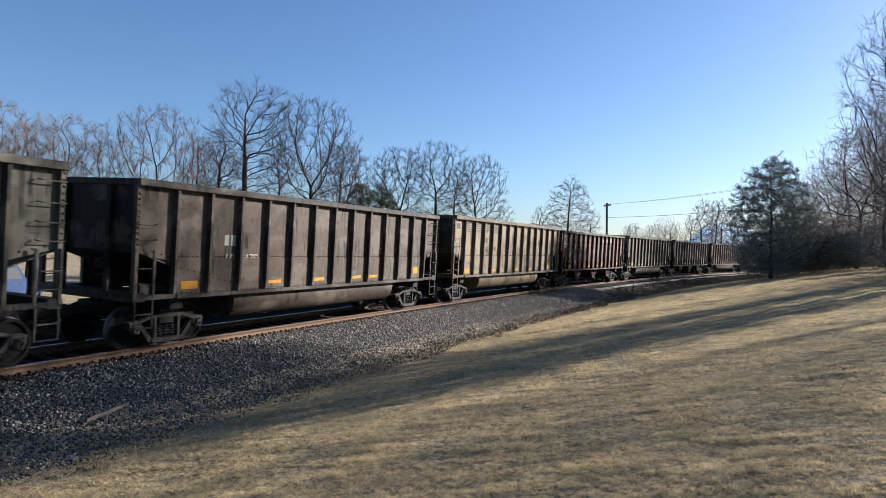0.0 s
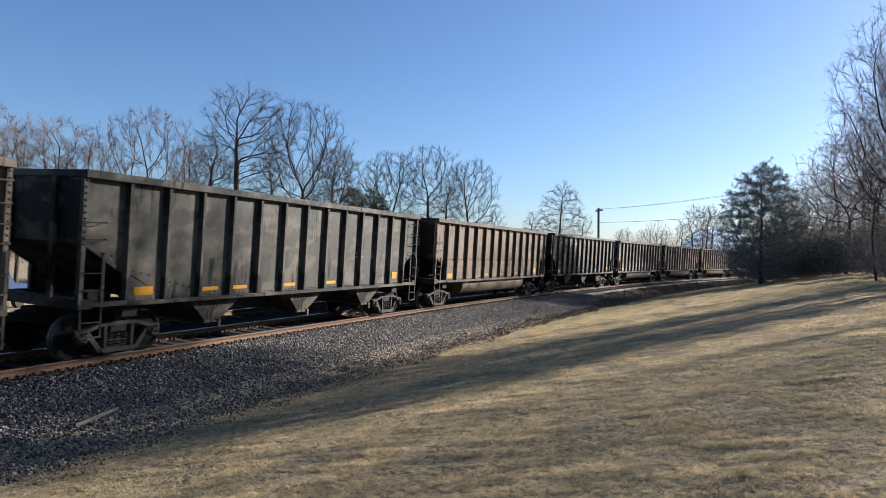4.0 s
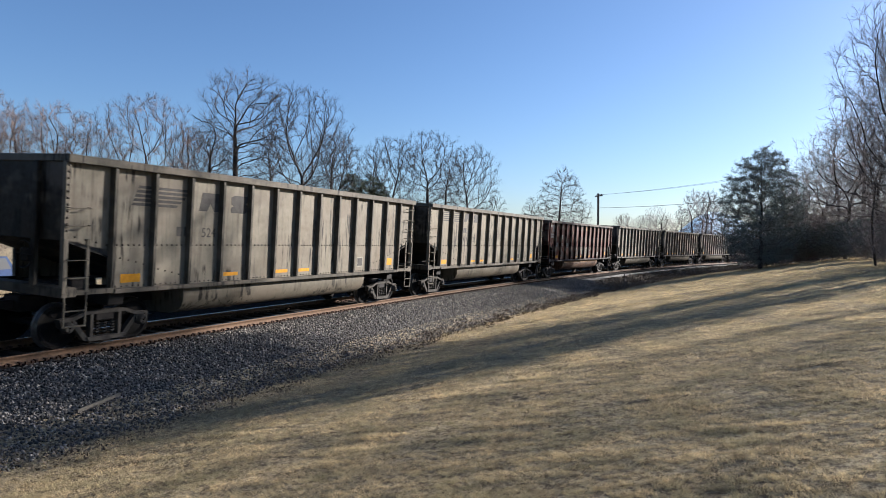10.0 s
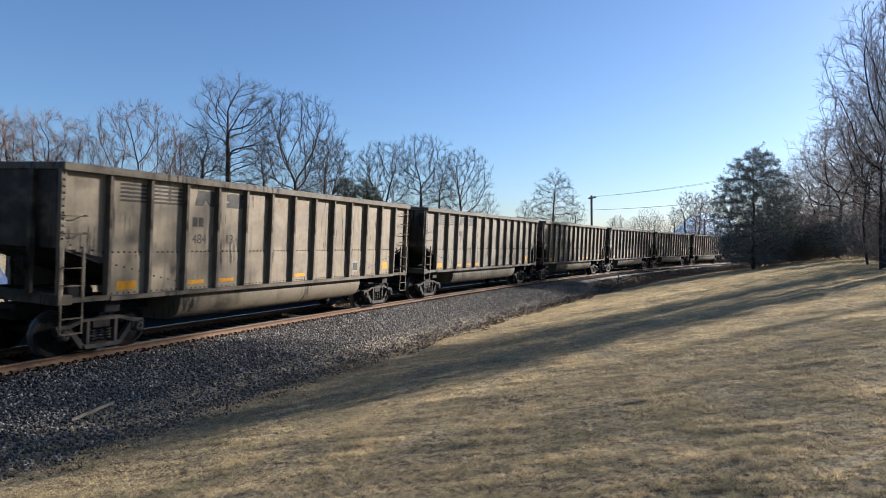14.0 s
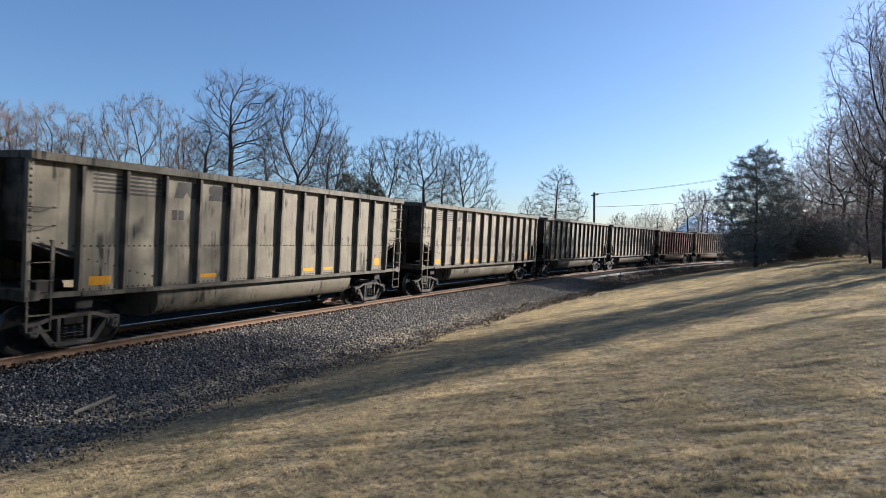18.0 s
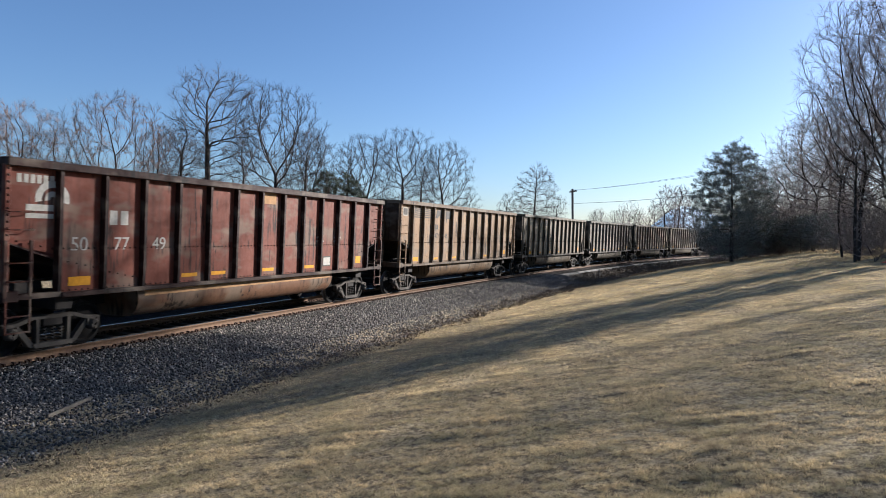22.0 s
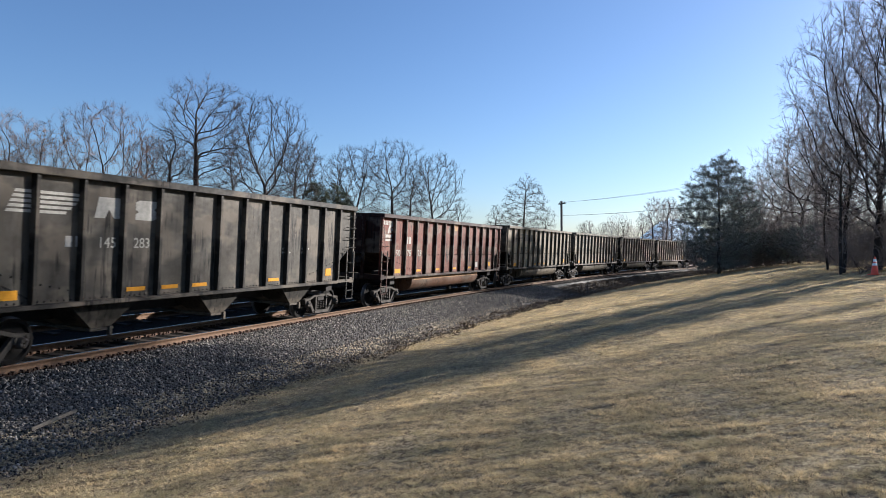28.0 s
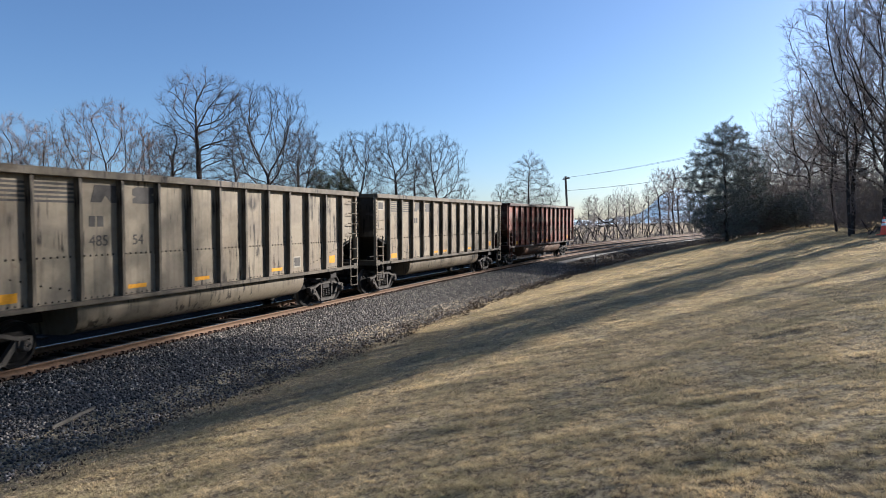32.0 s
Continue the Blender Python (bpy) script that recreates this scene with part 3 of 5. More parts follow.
def tub_mesh():
    prof = [(1.36, SILL), (1.38, 1.0), (1.36, 0.82), (1.28, 0.66), (1.12, 0.54), (0.9, 0.485), (0.5, 0.47), (0.0, 0.47)]
    prof += [(-y, z) for y, z in prof[-2::-1]]
    g, n = Geo(), len(prof)
    xs = [(-4.12, 0.0), (-4.02, 1.0), (4.02, 1.0), (4.12, 0.0)]
    vs = [(x - (0.16 if x < 0 else -0.16) * 0 + (SILL - z) * (0.12 if x < 0 else -0.12), y * (1.0 if k else 0.985), z) for x, k in xs for y, z in prof]
    fs = [(i * n + k, i * n + k + 1, (i + 1) * n + k + 1, (i + 1) * n + k) for i in range(3) for k in range(n - 1)]
    fs += [tuple(range(n)), tuple(range(4 * n - 1, 3 * n - 1, -1))]
    return g.add(vs, fs).mesh("tub", [M_PAINT], True)


def pocket_mesh():
    """One outlet of a hopper car: a wedge with a gate."""
    g = Geo()
    vs = []
    for x0, x1, w, z in ((-0.95, 0.95, 1.3, SILL + 0.02), (-0.24, 0.24, 1.18, 0.58)):
        vs += [(x0, -w, z), (x1, -w, z), (x1, w, z), (x0, w, z)]
    g.add(vs, [(0, 1, 5, 4), (1, 2, 6, 5), (2, 3, 7, 6), (3, 0, 4, 7), (4, 5, 6, 7), (3, 2, 1, 0)])
    g.box(-0.3, 0.3, -1.22, 1.22, 0.52, 0.585, 0, 0.01)
    g.box(0.16, 0.24, -1.26, -1.18, 0.40, 0.60)
    return g.mesh("hopper_pocket", [M_PAINT])


def ladder_mesh():
    g = Geo()
    for x in (-0.03, 0.46):
        g.box(x - 0.035, x + 0.035, -0.02, 0.02, 0.0, 1.04, 0, 0.006)
    return g.mesh("ladder", [M_PAINT])


def rung_mesh(w):
    return Geo().tube([(0.0, 0.05, 0.0), (0.0, -0.05, -0.01), (0.03, -0.075, -0.02), (w - 0.03, -0.075, -0.02), (w, -0.05, -0.01), (w, 0.05, 0.0)], 0.013, 5).mesh("rung", [M_PAINT])


def step_mesh():
    g = Geo()
    for x in (0.0, 0.46):
        g.box(x - 0.018, x + 0.018, -0.012, 0.012, -0.62, 0.0)
    for z in (-0.6, -0.3):
        g.box(0.0, 0.46, -0.03, 0.03, z - 0.012, z + 0.012)
    return g.mesh("stirrup_step", [M_PAINT])


def side_frame_mesh():
    """Cast truck frame: bowed top, tension arms, bolster opening."""
    g = Geo()
    y0, y1 = -1.09, -0.95
    g.prism([(-1.06, 0.63), (-0.78, 0.65), (-0.46, 0.75), (0.46, 0.75), (0.78, 0.65), (1.06, 0.63), (1.06, 0.57), (0.76, 0.575), (0.44, 0.68), (-0.44, 0.68), (-0.76, 0.575), (-1.06, 0.57)], y0, y1)
    for sx in (-1, 1):
        g.prism([(sx * 0.72, 0.58), (sx * 0.83, 0.56), (sx * 0.50, 0.14), (sx * 0.36, 0.14)], y0 + 0.01, y1 - 0.01)
        g.prism([(sx * 0.30, 0.69), (sx * 0.37, 0.69), (sx * 0.37, 0.16), (sx * 0.30, 0.16)], y0 + 0.005, y1 - 0.005)
        g.prism([(sx * 0.75, 0.585), (sx * 0.80, 0.585), (sx * 0.79, 0.43), (sx * 0.74, 0.45)], y0 - 0.02, y1)
        g.prism([(sx * 0.98, 0.60), (sx * 1.05, 0.60), (sx * 1.04, 0.46), (sx * 0.99, 0.44)], y0 - 0.02, y1)
    g.prism([(-0.46, 0.21), (0.46, 0.21), (0.40, 0.12), (-0.40, 0.12)], y0 - 0.02, y1 + 0.02)
    return g.mesh("side_frame", [M_FRAME])


def spring_mesh():
    g = Geo()
    for cx in (-0.18, 0.0, 0.18):
        g.tube([(cx + 0.07 * math.cos(a * 1.05), -1.0 + 0.07 * math.sin(a * 1.05), 0.25 + 0.26 * a / 26) for a in range(27)], 0.016, 4)
    return g.mesh("spring", [M_FRAME])


def wheelset_mesh():
    g = Geo()
    for sgn in (-1, 1):
        prof = [(sgn * 0.66, 0.07), (sgn * 0.66, 0.15), (sgn * 0.72, 0.36), (sgn * 0.685, 0.40), (sgn * 0.685, 0.482), (sgn * 0.705, 0.482), (sgn * 0.722, 0.459), (sgn * 0.82, 0.452), (sgn * 0.825, 0.39), (sgn * 0.77, 0.35), (sgn * 0.80, 0.17), (sgn * 0.84, 0.13), (sgn * 0.84, 0.085)]
        g.lathe(prof, 24, [0, 0, 0, 0, 1, 1, 1, 0, 0, 0, 0, 0])
        for k in range(3):      # cast marks on the plate
            a = 2.1 * k
            g.beam((0.22 * math.cos(a), sgn * 0.80, 0.22 * math.sin(a)), (0.33 * math.cos(a), sgn * 0.79, 0.33 * math.sin(a)), 0.05, 0.02, 0, (0, 1, 0))
    g.lathe([(-1.12, 0.07), (1.12, 0.07)], 12, [0])
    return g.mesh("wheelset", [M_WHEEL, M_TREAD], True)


def bearing_mesh():
    g = Geo().lathe([(-1.17, 0.02), (-1.17, 0.085), (-1.13, 0.118), (-1.02, 0.122), (-0.98, 0.05)], 16)
    for a in (0.5, 2.6, 4.7):      # cap bolts
        x, z = 0.055 * math.cos(a), 0.055 * math.sin(a)
        g.box(x - 0.018, x + 0.018, -1.19, -1.165, z - 0.018, z + 0.018)
    return g.mesh("bearing_cap", [M_FRAME], True)


def bolster_mesh():
    g = Geo().box(-0.22, 0.22, -1.06, 1.06, 0.52, 0.70, 0, 0.02)
    g.box(-0.18, 0.18, -0.25, 0.25, 0.70, 0.86, 0, 0.02)
    g.box(-0.62, -0.52, -0.7, 0.7, 0.34, 0.46)
    g.box(0.52, 0.62, -0.7, 0.7, 0.34, 0.46)
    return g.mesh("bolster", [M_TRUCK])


def coupler_mesh():
    g = Geo().box(6.6, 7.86, -0.08, 0.08, 0.78, 0.95, 0, 0.02)
    g.box(7.72, 8.06, -0.20, 0.16, 0.72, 1.0, 0, 0.04)
    g.box(6.5, 7.25, -0.25, 0.25, 0.72, 1.05, 0, 0.02)
    g.tube([(7.3, -0.3, 0.86), (7.6, -0.34, 0.62), (7.95, -0.32, 0.56), (8.08, -0.3, 0.6)], 0.025, 6)
    return g.mesh("coupler", [M_TRUCK])


def end_sill_mesh():
    g = Geo().box(HALF - 0.30, HALF + 0.02, -1.55, 1.55, SILL - 0.04, SILL + 0.16, 0, 0.015)
    g.box(6.15, HALF - 0.29, -1.55, -1.42, SILL - 0.0, SILL + 0.10)
    g.box(6.15, HALF - 0.29, 1.42, 1.55, SILL - 0.0, SILL + 0.10)
    return g.mesh("end_sill", [M_PAINT])


def centre_sill_mesh():
    g = Geo().box(-6.7, 6.7, -0.33, 0.33, 0.74, 1.1, 0, 0.01)
    for x in (-TRUCK_X, TRUCK_X):
        g.box(x - 0.2, x + 0.2, -1.35, 1.35, 0.87, SILL + 0.06, 0, 0.02)
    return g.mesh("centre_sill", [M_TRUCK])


def end_sheet_mesh(hopper):
    z = 2.43 if hopper else 2.22
    g = Geo().box(HALF - 0.06, HALF - 0.045, -1.40, 1.40, z, TOP - 0.12)
    return g.mesh("end_sheet", [M_PAINT])


def slope_mesh(hopper):
    z, xi = (2.45, 4.9) if hopper else (2.24, 4.15)
    g = Geo().prism([(HALF - 0.05, z), (HALF - 0.05, z - 0.03), (xi, SILL), (xi, SILL + 0.03)], -1.44, 1.44)
    return g.mesh("slope_sheet", [M_PAINT])


def brake_mesh():
    g = Geo()
    pts = [(-HALF - 0.10, -0.55 + 0.26 * math.cos(a * 0.3927), 1.9 + 0.26 * math.sin(a * 0.3927)) for a in range(17)]
    g.tube(pts, 0.015, 5)
    for a in range(4):
        g.tube([(-HALF - 0.10, -0.55, 1.9), (-HALF - 0.10, -0.55 + 0.26 * math.cos(a * 1.57), 1.9 + 0.26 * math.sin(a * 1.57))], 0.012, 4)
    g.box(-HALF - 0.1, -HALF + 0.02, -0.68, -0.42, 1.76, 2.02, 0, 0.02)
    return g.mesh("brake_wheel", [M_TRUCK])


def air_mesh():
    g = Geo().tube([(-6.75, -0.95, 1.32), (-6.2, -0.95, 1.32)], 0.14, 10)
    g.box(-6.9, -6.6, -1.25, -0.9, 1.2, 1.45, 0, 0.02)
    g.tube([(-7.2, -1.2, 1.45), (-6.0, -1.2, 1.5), (-5.6, -1.2, 1.4)], 0.016, 5)
    return g.mesh("brake_cylinder", [M_TRUCK])


MIRROR_X, MIRROR_Y = Matrix.Diagonal((-1, 1, 1, 1)), Matrix.Diagonal((1, -1, 1, 1))
TURNED = pose(0, 0, 0, 0, 0, 180)


def frame_of_car(hopper):
    """A coal car with all its parts but the lettering."""
    car = new("hopper_car" if hopper else "gondola_car")
    sheet = shared(("sheet", hopper), lambda: side_sheet(hopper))
    rivets = shared(("rivets", hopper), lambda: rivets_mesh(hopper))
    for turn in (Matrix(), TURNED):
        part("side_sheet", sheet, car, at=turn)
        tagged(part("rivets", rivets, car, at=turn), kind="stuff")
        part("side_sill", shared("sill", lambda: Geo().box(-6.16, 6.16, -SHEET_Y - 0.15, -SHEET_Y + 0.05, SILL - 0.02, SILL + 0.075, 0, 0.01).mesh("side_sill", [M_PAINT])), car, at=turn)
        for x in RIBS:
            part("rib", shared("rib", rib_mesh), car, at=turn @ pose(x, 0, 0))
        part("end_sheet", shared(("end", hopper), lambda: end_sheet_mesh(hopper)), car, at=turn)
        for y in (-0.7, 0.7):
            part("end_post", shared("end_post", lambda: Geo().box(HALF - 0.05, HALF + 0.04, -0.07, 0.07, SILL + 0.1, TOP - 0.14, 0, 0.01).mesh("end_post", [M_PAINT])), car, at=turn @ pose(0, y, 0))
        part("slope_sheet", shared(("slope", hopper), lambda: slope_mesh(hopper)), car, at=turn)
        part("end_sill", shared("end_sill", end_sill_mesh), car, at=turn)
        part("coupler", shared("coupler", coupler_mesh), car, at=turn)
        for sgn in (-1, 1):
            part("corner_post", shared("corner_post", lambda: Geo().box(-0.06, 0.05, -0.05, 0.05, SILL + 0.1, TOP - 0.12, 0, 0.01).mesh("corner_post", [M_PAINT])), car, at=turn @ pose(sgn * (HALF - 0.06), -SHEET_Y - 0.05, 0))
            x0 = -HALF + 0.05 if sgn < 0 else HALF - 0.51
            part("ladder", shared("ladder", ladder_mesh), car, at=turn @ pose(x0, -SHEET_Y - 0.11, SILL + 0.05))
            for z in (1.52, 1.86):
                part("rung", shared("rung", lambda: rung_mesh(0.46)), car, at=turn @ pose(x0, -SHEET_Y - 0.11, z))
            for z in ((2.52, 2.86) if sgn < 0 else (2.4, 2.74, 3.1, 3.5)):
                part("grab_iron", shared("grab", lambda: rung_mesh(0.52)), car, at=turn @ pose(x0 - 0.02, -SHEET_Y - 0.08, z))
            part("stirrup_step", shared("step", step_mesh), car, at=turn @ pose(x0, -SHEET_Y - 0.11, SILL + 0.0))
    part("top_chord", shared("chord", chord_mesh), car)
    part("centre_sill", shared("centre", centre_sill_mesh), car)
    part("brake_wheel", shared("brake", brake_mesh), car)
    part("brake_cylinder", shared("air", air_mesh), car)
    if hopper:
        for x in (-3.3, 0.45, 4.1):
            part("hopper_pocket", shared("pocket", pocket_mesh), car, at=pose(x, 0, 0))
    else:
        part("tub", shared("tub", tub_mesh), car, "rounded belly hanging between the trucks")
    for x in (-TRUCK_X, TRUCK_X):
        truck = part("truck", shared("bolster", bolster_mesh), car, "dusty cast-steel four-wheel truck", at=pose(x, 0, 0))
        for turn in (Matrix(), TURNED):
            part("side_frame", shared("frame", side_frame_mesh), truck, at=turn)
            part("spring", shared("spring", spring_mesh), truck, at=turn)
            for dx in (-0.89, 0.89):
                part("bearing_cap", shared("bearing", bearing_mesh), truck, at=turn @ pose(dx, 0, WHEEL_R))
        for dx in (-0.89, 0.89):
            ws = part("wheelset", shared("wheelset", wheelset_mesh), truck)
            ws.matrix_parent_inverse = pose(dx, 0, WHEEL_R)
    return car


def text_mesh(words, size, mat):
    cu = bpy.data.curves.new("text", "FONT")
    cu.body, cu.size, cu.extrude = words, size, 0.0015
    ob = bpy.data.objects.new("text", cu)
    me = bpy.data.meshes.new_from_object(ob)
    bpy.data.objects.remove(ob)
    me.materials.clear()
    me.materials.append(mat)
    return me


FACE = -SHEET_Y - 0.005
SHIFT = 0.2


def plate_on_side(g, x0, x1, z0, z1, slant=0.0):
    x0, x1 = x0 + SHIFT, x1 + SHIFT
    g.prism([(x0 + slant, z1), (x1 + slant, z1), (x1, z0), (x0, z0)], FACE, FACE + 0.004)


def stripe(style, k, mat):
    """One bar of the owner's mark."""
    g = Geo()
    if style == "bars":
        plate_on_side(g, -6.10, -4.26, 3.58 - 0.085 * k - 0.045, 3.58 - 0.085 * k)
    else:
        plate_on_side(g, -5.76 - 0.04 * k, -4.24 - 0.11 * k, 3.40 - 0.093 * k - 0.058, 3.40 - 0.093 * k, 0.03)
    return g.mesh("stripe", [mat])


def block(style, first, mat):
    """A block shape that stands in for a letter of the owner's mark."""
    g = Geo()
    z, hh = (3.22, 0.36) if style == "bars" else (2.94, 0.44)
    if first:
        x = -4.0
        n = [(0, 0), (0.26, 0), (0.36, 0.42), (0.5, 0), (0.74, 0), (0.74, 1), (0.1, 1)]
        g.prism([(x + SHIFT + a, z + hh * b) for a, b in n], FACE, FACE + 0.004)
    else:
        x = -2.92
        n = [(0, 0), (0.5, 0), (0.62, 0.12), (0.62, 0.46), (0.52, 0.56), (0.62, 0.7), (0.62, 1), (0.12, 1), (0, 0.88), (0, 0.5), (0.1, 0.4), (0, 0.3)]
        g.prism([(x + SHIFT + a, z + hh * b) for a, b in n], FACE, FACE + 0.004)
    return g.mesh("block", [mat])


def ring_mark(mat):
    g = Geo()
    cx, cz = -6.42, 3.02
    n = 16
    for r0, r1 in ((0.36, 0.23), (0.16, 0.06)):
        vs = [(cx + 0.12 + r * math.cos(a), y, cz + r * math.sin(a)) for y in (FACE, FACE + 0.004) for r in (r0, r1) for a in np.linspace(-0.2, 3.3, n)]
        g.add(vs, [(i, i + 1, n + i + 1, n + i) for i in range(n - 1)] + [(2 * n + i, 3 * n + i, 3 * n + i + 1, 2 * n + i + 1) for i in range(n - 1)])
    for z0, z1 in ((-0.22, -0.10), (-0.36, -0.27)):
        g.prism([(cx - 0.42, cz + z1), (cx + 0.14, cz + z1), (cx + 0.14, cz + z0), (cx - 0.42, cz + z0)], FACE, FACE + 0.004)
    return g.mesh("ring_mark", [mat])


def lettering(mat):
    g = Geo()
    for k in range(7):
        plate_on_side(g, -7.22 + 0.13 * k, -7.13 + 0.13 * k, 3.31, 3.47)
    for x0, z0 in ((-5.18, 2.57), (-4.9, 2.57)):
        plate_on_side(g, x0, x0 + 0.19, z0, z0 + 0.3)
    for x0, x1, z0 in ((-6.2, -5.55, 1.72), (-5.15, -4.75, 1.66), (-5.15, -4.85, 1.5), (-4.15, -3.75, 1.66), (-4.1, -3.8, 1.5)):
        plate_on_side(g, x0, x1, z0, z0 + 0.045)
    return g.mesh("lettering", [mat])


def slogan(mat):
    g = Geo()
    for i in range(18):
        plate_on_side(g, 1.35 + 0.1 * i, 1.42 + 0.1 * i, 3.28, 3.34)
    plate_on_side(g, 1.35, 3.1, 3.20, 3.235)
    plate_on_side(g, 1.35, 3.1, 3.14, 3.165)
    return g.mesh("fine_print", [mat])


def data_block(mat, seed, tall):
    """Small lines of writing too fine to read."""
    g, r = Geo(), random.Random(seed)
    for x0, z0, n in ((-3.9, 2.2, 0), (2.75, 2.3, 2), (3.8, 2.3, 2)):
        for k in range(n):
            w = r.uniform(0.25, 0.42)
            x = x0
            while x < x0 + w:
                plate_on_side(g, x, x + 0.045, z0 - 0.12 * k, z0 - 0.12 * k + 0.055)
                x += 0.075
    for x0, z0 in () if tall is None else (((-4.05, 2.72), (-3.85, 2.72)) if tall else ((-4.66, 2.33), (-4.43, 2.33))):
        plate_on_side(g, x0, x0 + 0.15, z0, z0 + 0.22)
    return g.mesh("fine_print", [mat])


TAN, GREY, BROWN, ORANGE, DARK, RED = (0.194, 0.158, 0.106), (0.167, 0.145, 0.106), (0.124, 0.084, 0.052), (0.202, 0.142, 0.070), (0.046, 0.041, 0.032), (0.112, 0.030, 0.016)
# kind, paint, badge, badge paint, number groups (x, text)
S, B, K = "slant", "bars", "ring"
CARS = {
    -1: ("g", (0.075, 0.070, 0.050), "", "", ()), 0: ("g", (0.066, 0.049, 0.033), "", "w", ((-4.78, "10"), (-4.08, "479"))),
    1: ("g", (0.205, 0.148, 0.086), B, "k", ((-4.04, "465"), (-2.93, "90"))), 2: ("h", RED, K, "w", ((-6.08, "49"), (-5.05, "51"), (-4.0, "34"))),
    3: ("g", (0.119, 0.099, 0.070), "", "", ()), 4: ("h", (0.046, 0.045, 0.035), "", "w", ()), 5: ("g", BROWN, "", "", ()),
    6: ("h", (0.057, 0.051, 0.040), B, "c", ((-4.04, "146"), (-2.75, "57"))), 7: ("g", GREY, S, "k", ((-4.04, "506"), (-2.75, "69"))),
    8: ("g", GREY, S, "k", ((-4.04, "533"), (-2.75, "37"))), 9: ("g", ORANGE, S, "k", ((-4.04, "507"), (-2.75, "53"))), 10: ("g", GREY, S, "k", ((-4.04, "524"),)),
    11: ("g", (0.178, 0.153, 0.108), B, "k", ((-4.04, "473"), (-2.93, "24"))), 12: ("g", RED, K, "w", ((-6.08, "50"), (-5.05, "79"), (-4.0, "25"))),
    13: ("g", (0.194, 0.168, 0.119), B, "k", ((-4.04, "490"), (-2.93, "73"))), 14: ("g", TAN, B, "k", ((-4.04, "484"), (-2.93, "13"))),
    15: ("g", GREY, B, "k", ()), 16: ("g", (0.146, 0.117, 0.079), S, "k", ()), 17: ("g", GREY, S, "k", ((-4.04, "533"), (-2.75, "75"))),
    18: ("g", (0.167, 0.145, 0.101), B, "k", ()), 19: ("g", (0.205, 0.176, 0.124), B, "k", ((-4.04, "489"), (-2.93, "61"))),
    20: ("g", GREY, S, "k", ((-4.04, "520"), (-2.75, "85"))), 21: ("g", (0.194, 0.171, 0.122), B, "k", ((-4.04, "489"), (-2.93, "12"))),
    22: ("g", RED, K, "w", ((-6.08, "50"), (-5.05, "77"), (-4.0, "49"))), 23: ("g", (0.200, 0.125, 0.065), B, "k", ((-4.04, "472"), (-2.93, "48"))),
    24: ("g", TAN, B, "k", ((-4.04, "488"), (-2.93, "96"))), 25: ("g", GREY, S, "k", ()), 26: ("g", TAN, B, "k", ()),
    27: ("g", (0.189, 0.161, 0.108), S, "k", ((-4.04, "507"), (-2.75, "65"))), 28: ("h", DARK, S, "w", ((-4.04, "145"), (-2.93, "283"))),
    29: ("g", RED, K, "w", ((-6.08, "50"), (-5.05, "78"), (-4.0, "23"))), 30: ("g", TAN, S, "k", ((-4.04, "522"), (-2.75, "67"))),
    31: ("g", (0.184, 0.161, 0.113), S, "k", ((-4.04, "527"), (-2.75, "46"))), 32: ("g", (0.184, 0.153, 0.106), B, "k", ((-4.04, "485"), (-2.93, "54"))),
    33: ("g", TAN, B, "k", ()), 34: ("g", (0.18, 0.048, 0.026), "", "w", ()),
}
def plate_mesh_at(x, z, w, h, mat, border=None):
    g = Geo()
    g.box(x, x + w, FACE - 0.002, FACE + 0.004, z, z + h)
    if border:
        g.box(x - 0.04, x + w + 0.04, FACE + 0.0, FACE + 0.005, z - 0.04, z + h + 0.04, 1)
    return g.mesh("sign_plate", [mat] + ([border] if border else []))


def scrawl(seed, x0, x1, z0, z1, mat, r=0.022):
    """Spray-paint strokes: flat looping ribbons on the side."""
    rr = random.Random(seed)
    g = Geo()
    x = x0
    while x < x1:
        pts, w = [], rr.uniform(0.25, 0.4)
        ph, n = rr.uniform(0, 6.28), rr.choice((1.0, 1.5, 2.0))
        for i in range(15):
            t = i / 14
            pts.append((x + w * (t + 0.25 * math.sin(ph + 6.28 * t * n)), z0 + (z1 - z0) * (0.5 + 0.5 * math.sin(ph * 1.7 + 6.28 * n * t + 0.8))))
        for (ax, az), (bx, bz) in zip(pts, pts[1:]):
            d = math.hypot(bx - ax, bz - az) or 1
            nx, nz = -(bz - az) / d * r, (bx - ax) / d * r
            g.prism([(ax + nx, az + nz), (bx + nx, bz + nz), (bx - nx, bz - nz), (ax - nx, az - nz)], FACE - 0.013, FACE - 0.009)
        x += w * rr.uniform(1.0, 1.5)
    return g.mesh("graffiti", [mat])


INK = {"w": M_WHITE, "c": M_CREAM, "k": M_BLACKPAINT}
strip_mesh = Geo().box(0, 0.52, FACE - 0.001, FACE + 0.004, 1.36, 1.45).mesh("reflective_strip", [M_YELLOW])
big_strip_mesh = Geo().box(0, 0.5, FACE - 0.001, FACE + 0.004, 1.34, 1.52).mesh("reflective_strip", [M_YELLOW])
square_mesh = Geo().box(0, 0.36, FACE - 0.001, FACE + 0.004, 1.42, 1.66).mesh("reflective_strip", [M_YELLOW])
PAINTED = {"side_sheet", "rivets", "side_sill", "rib", "end_sheet", "end_post", "slope_sheet", "end_sill", "corner_post", "ladder", "rung", "grab_iron", "stirrup_step", "top_chord", "hopper_pocket", "tub"}
LOWERED = {"side_sheet", "rivets", "rib", "end_sheet", "end_post", "corner_post", "grab_iron", "top_chord"}
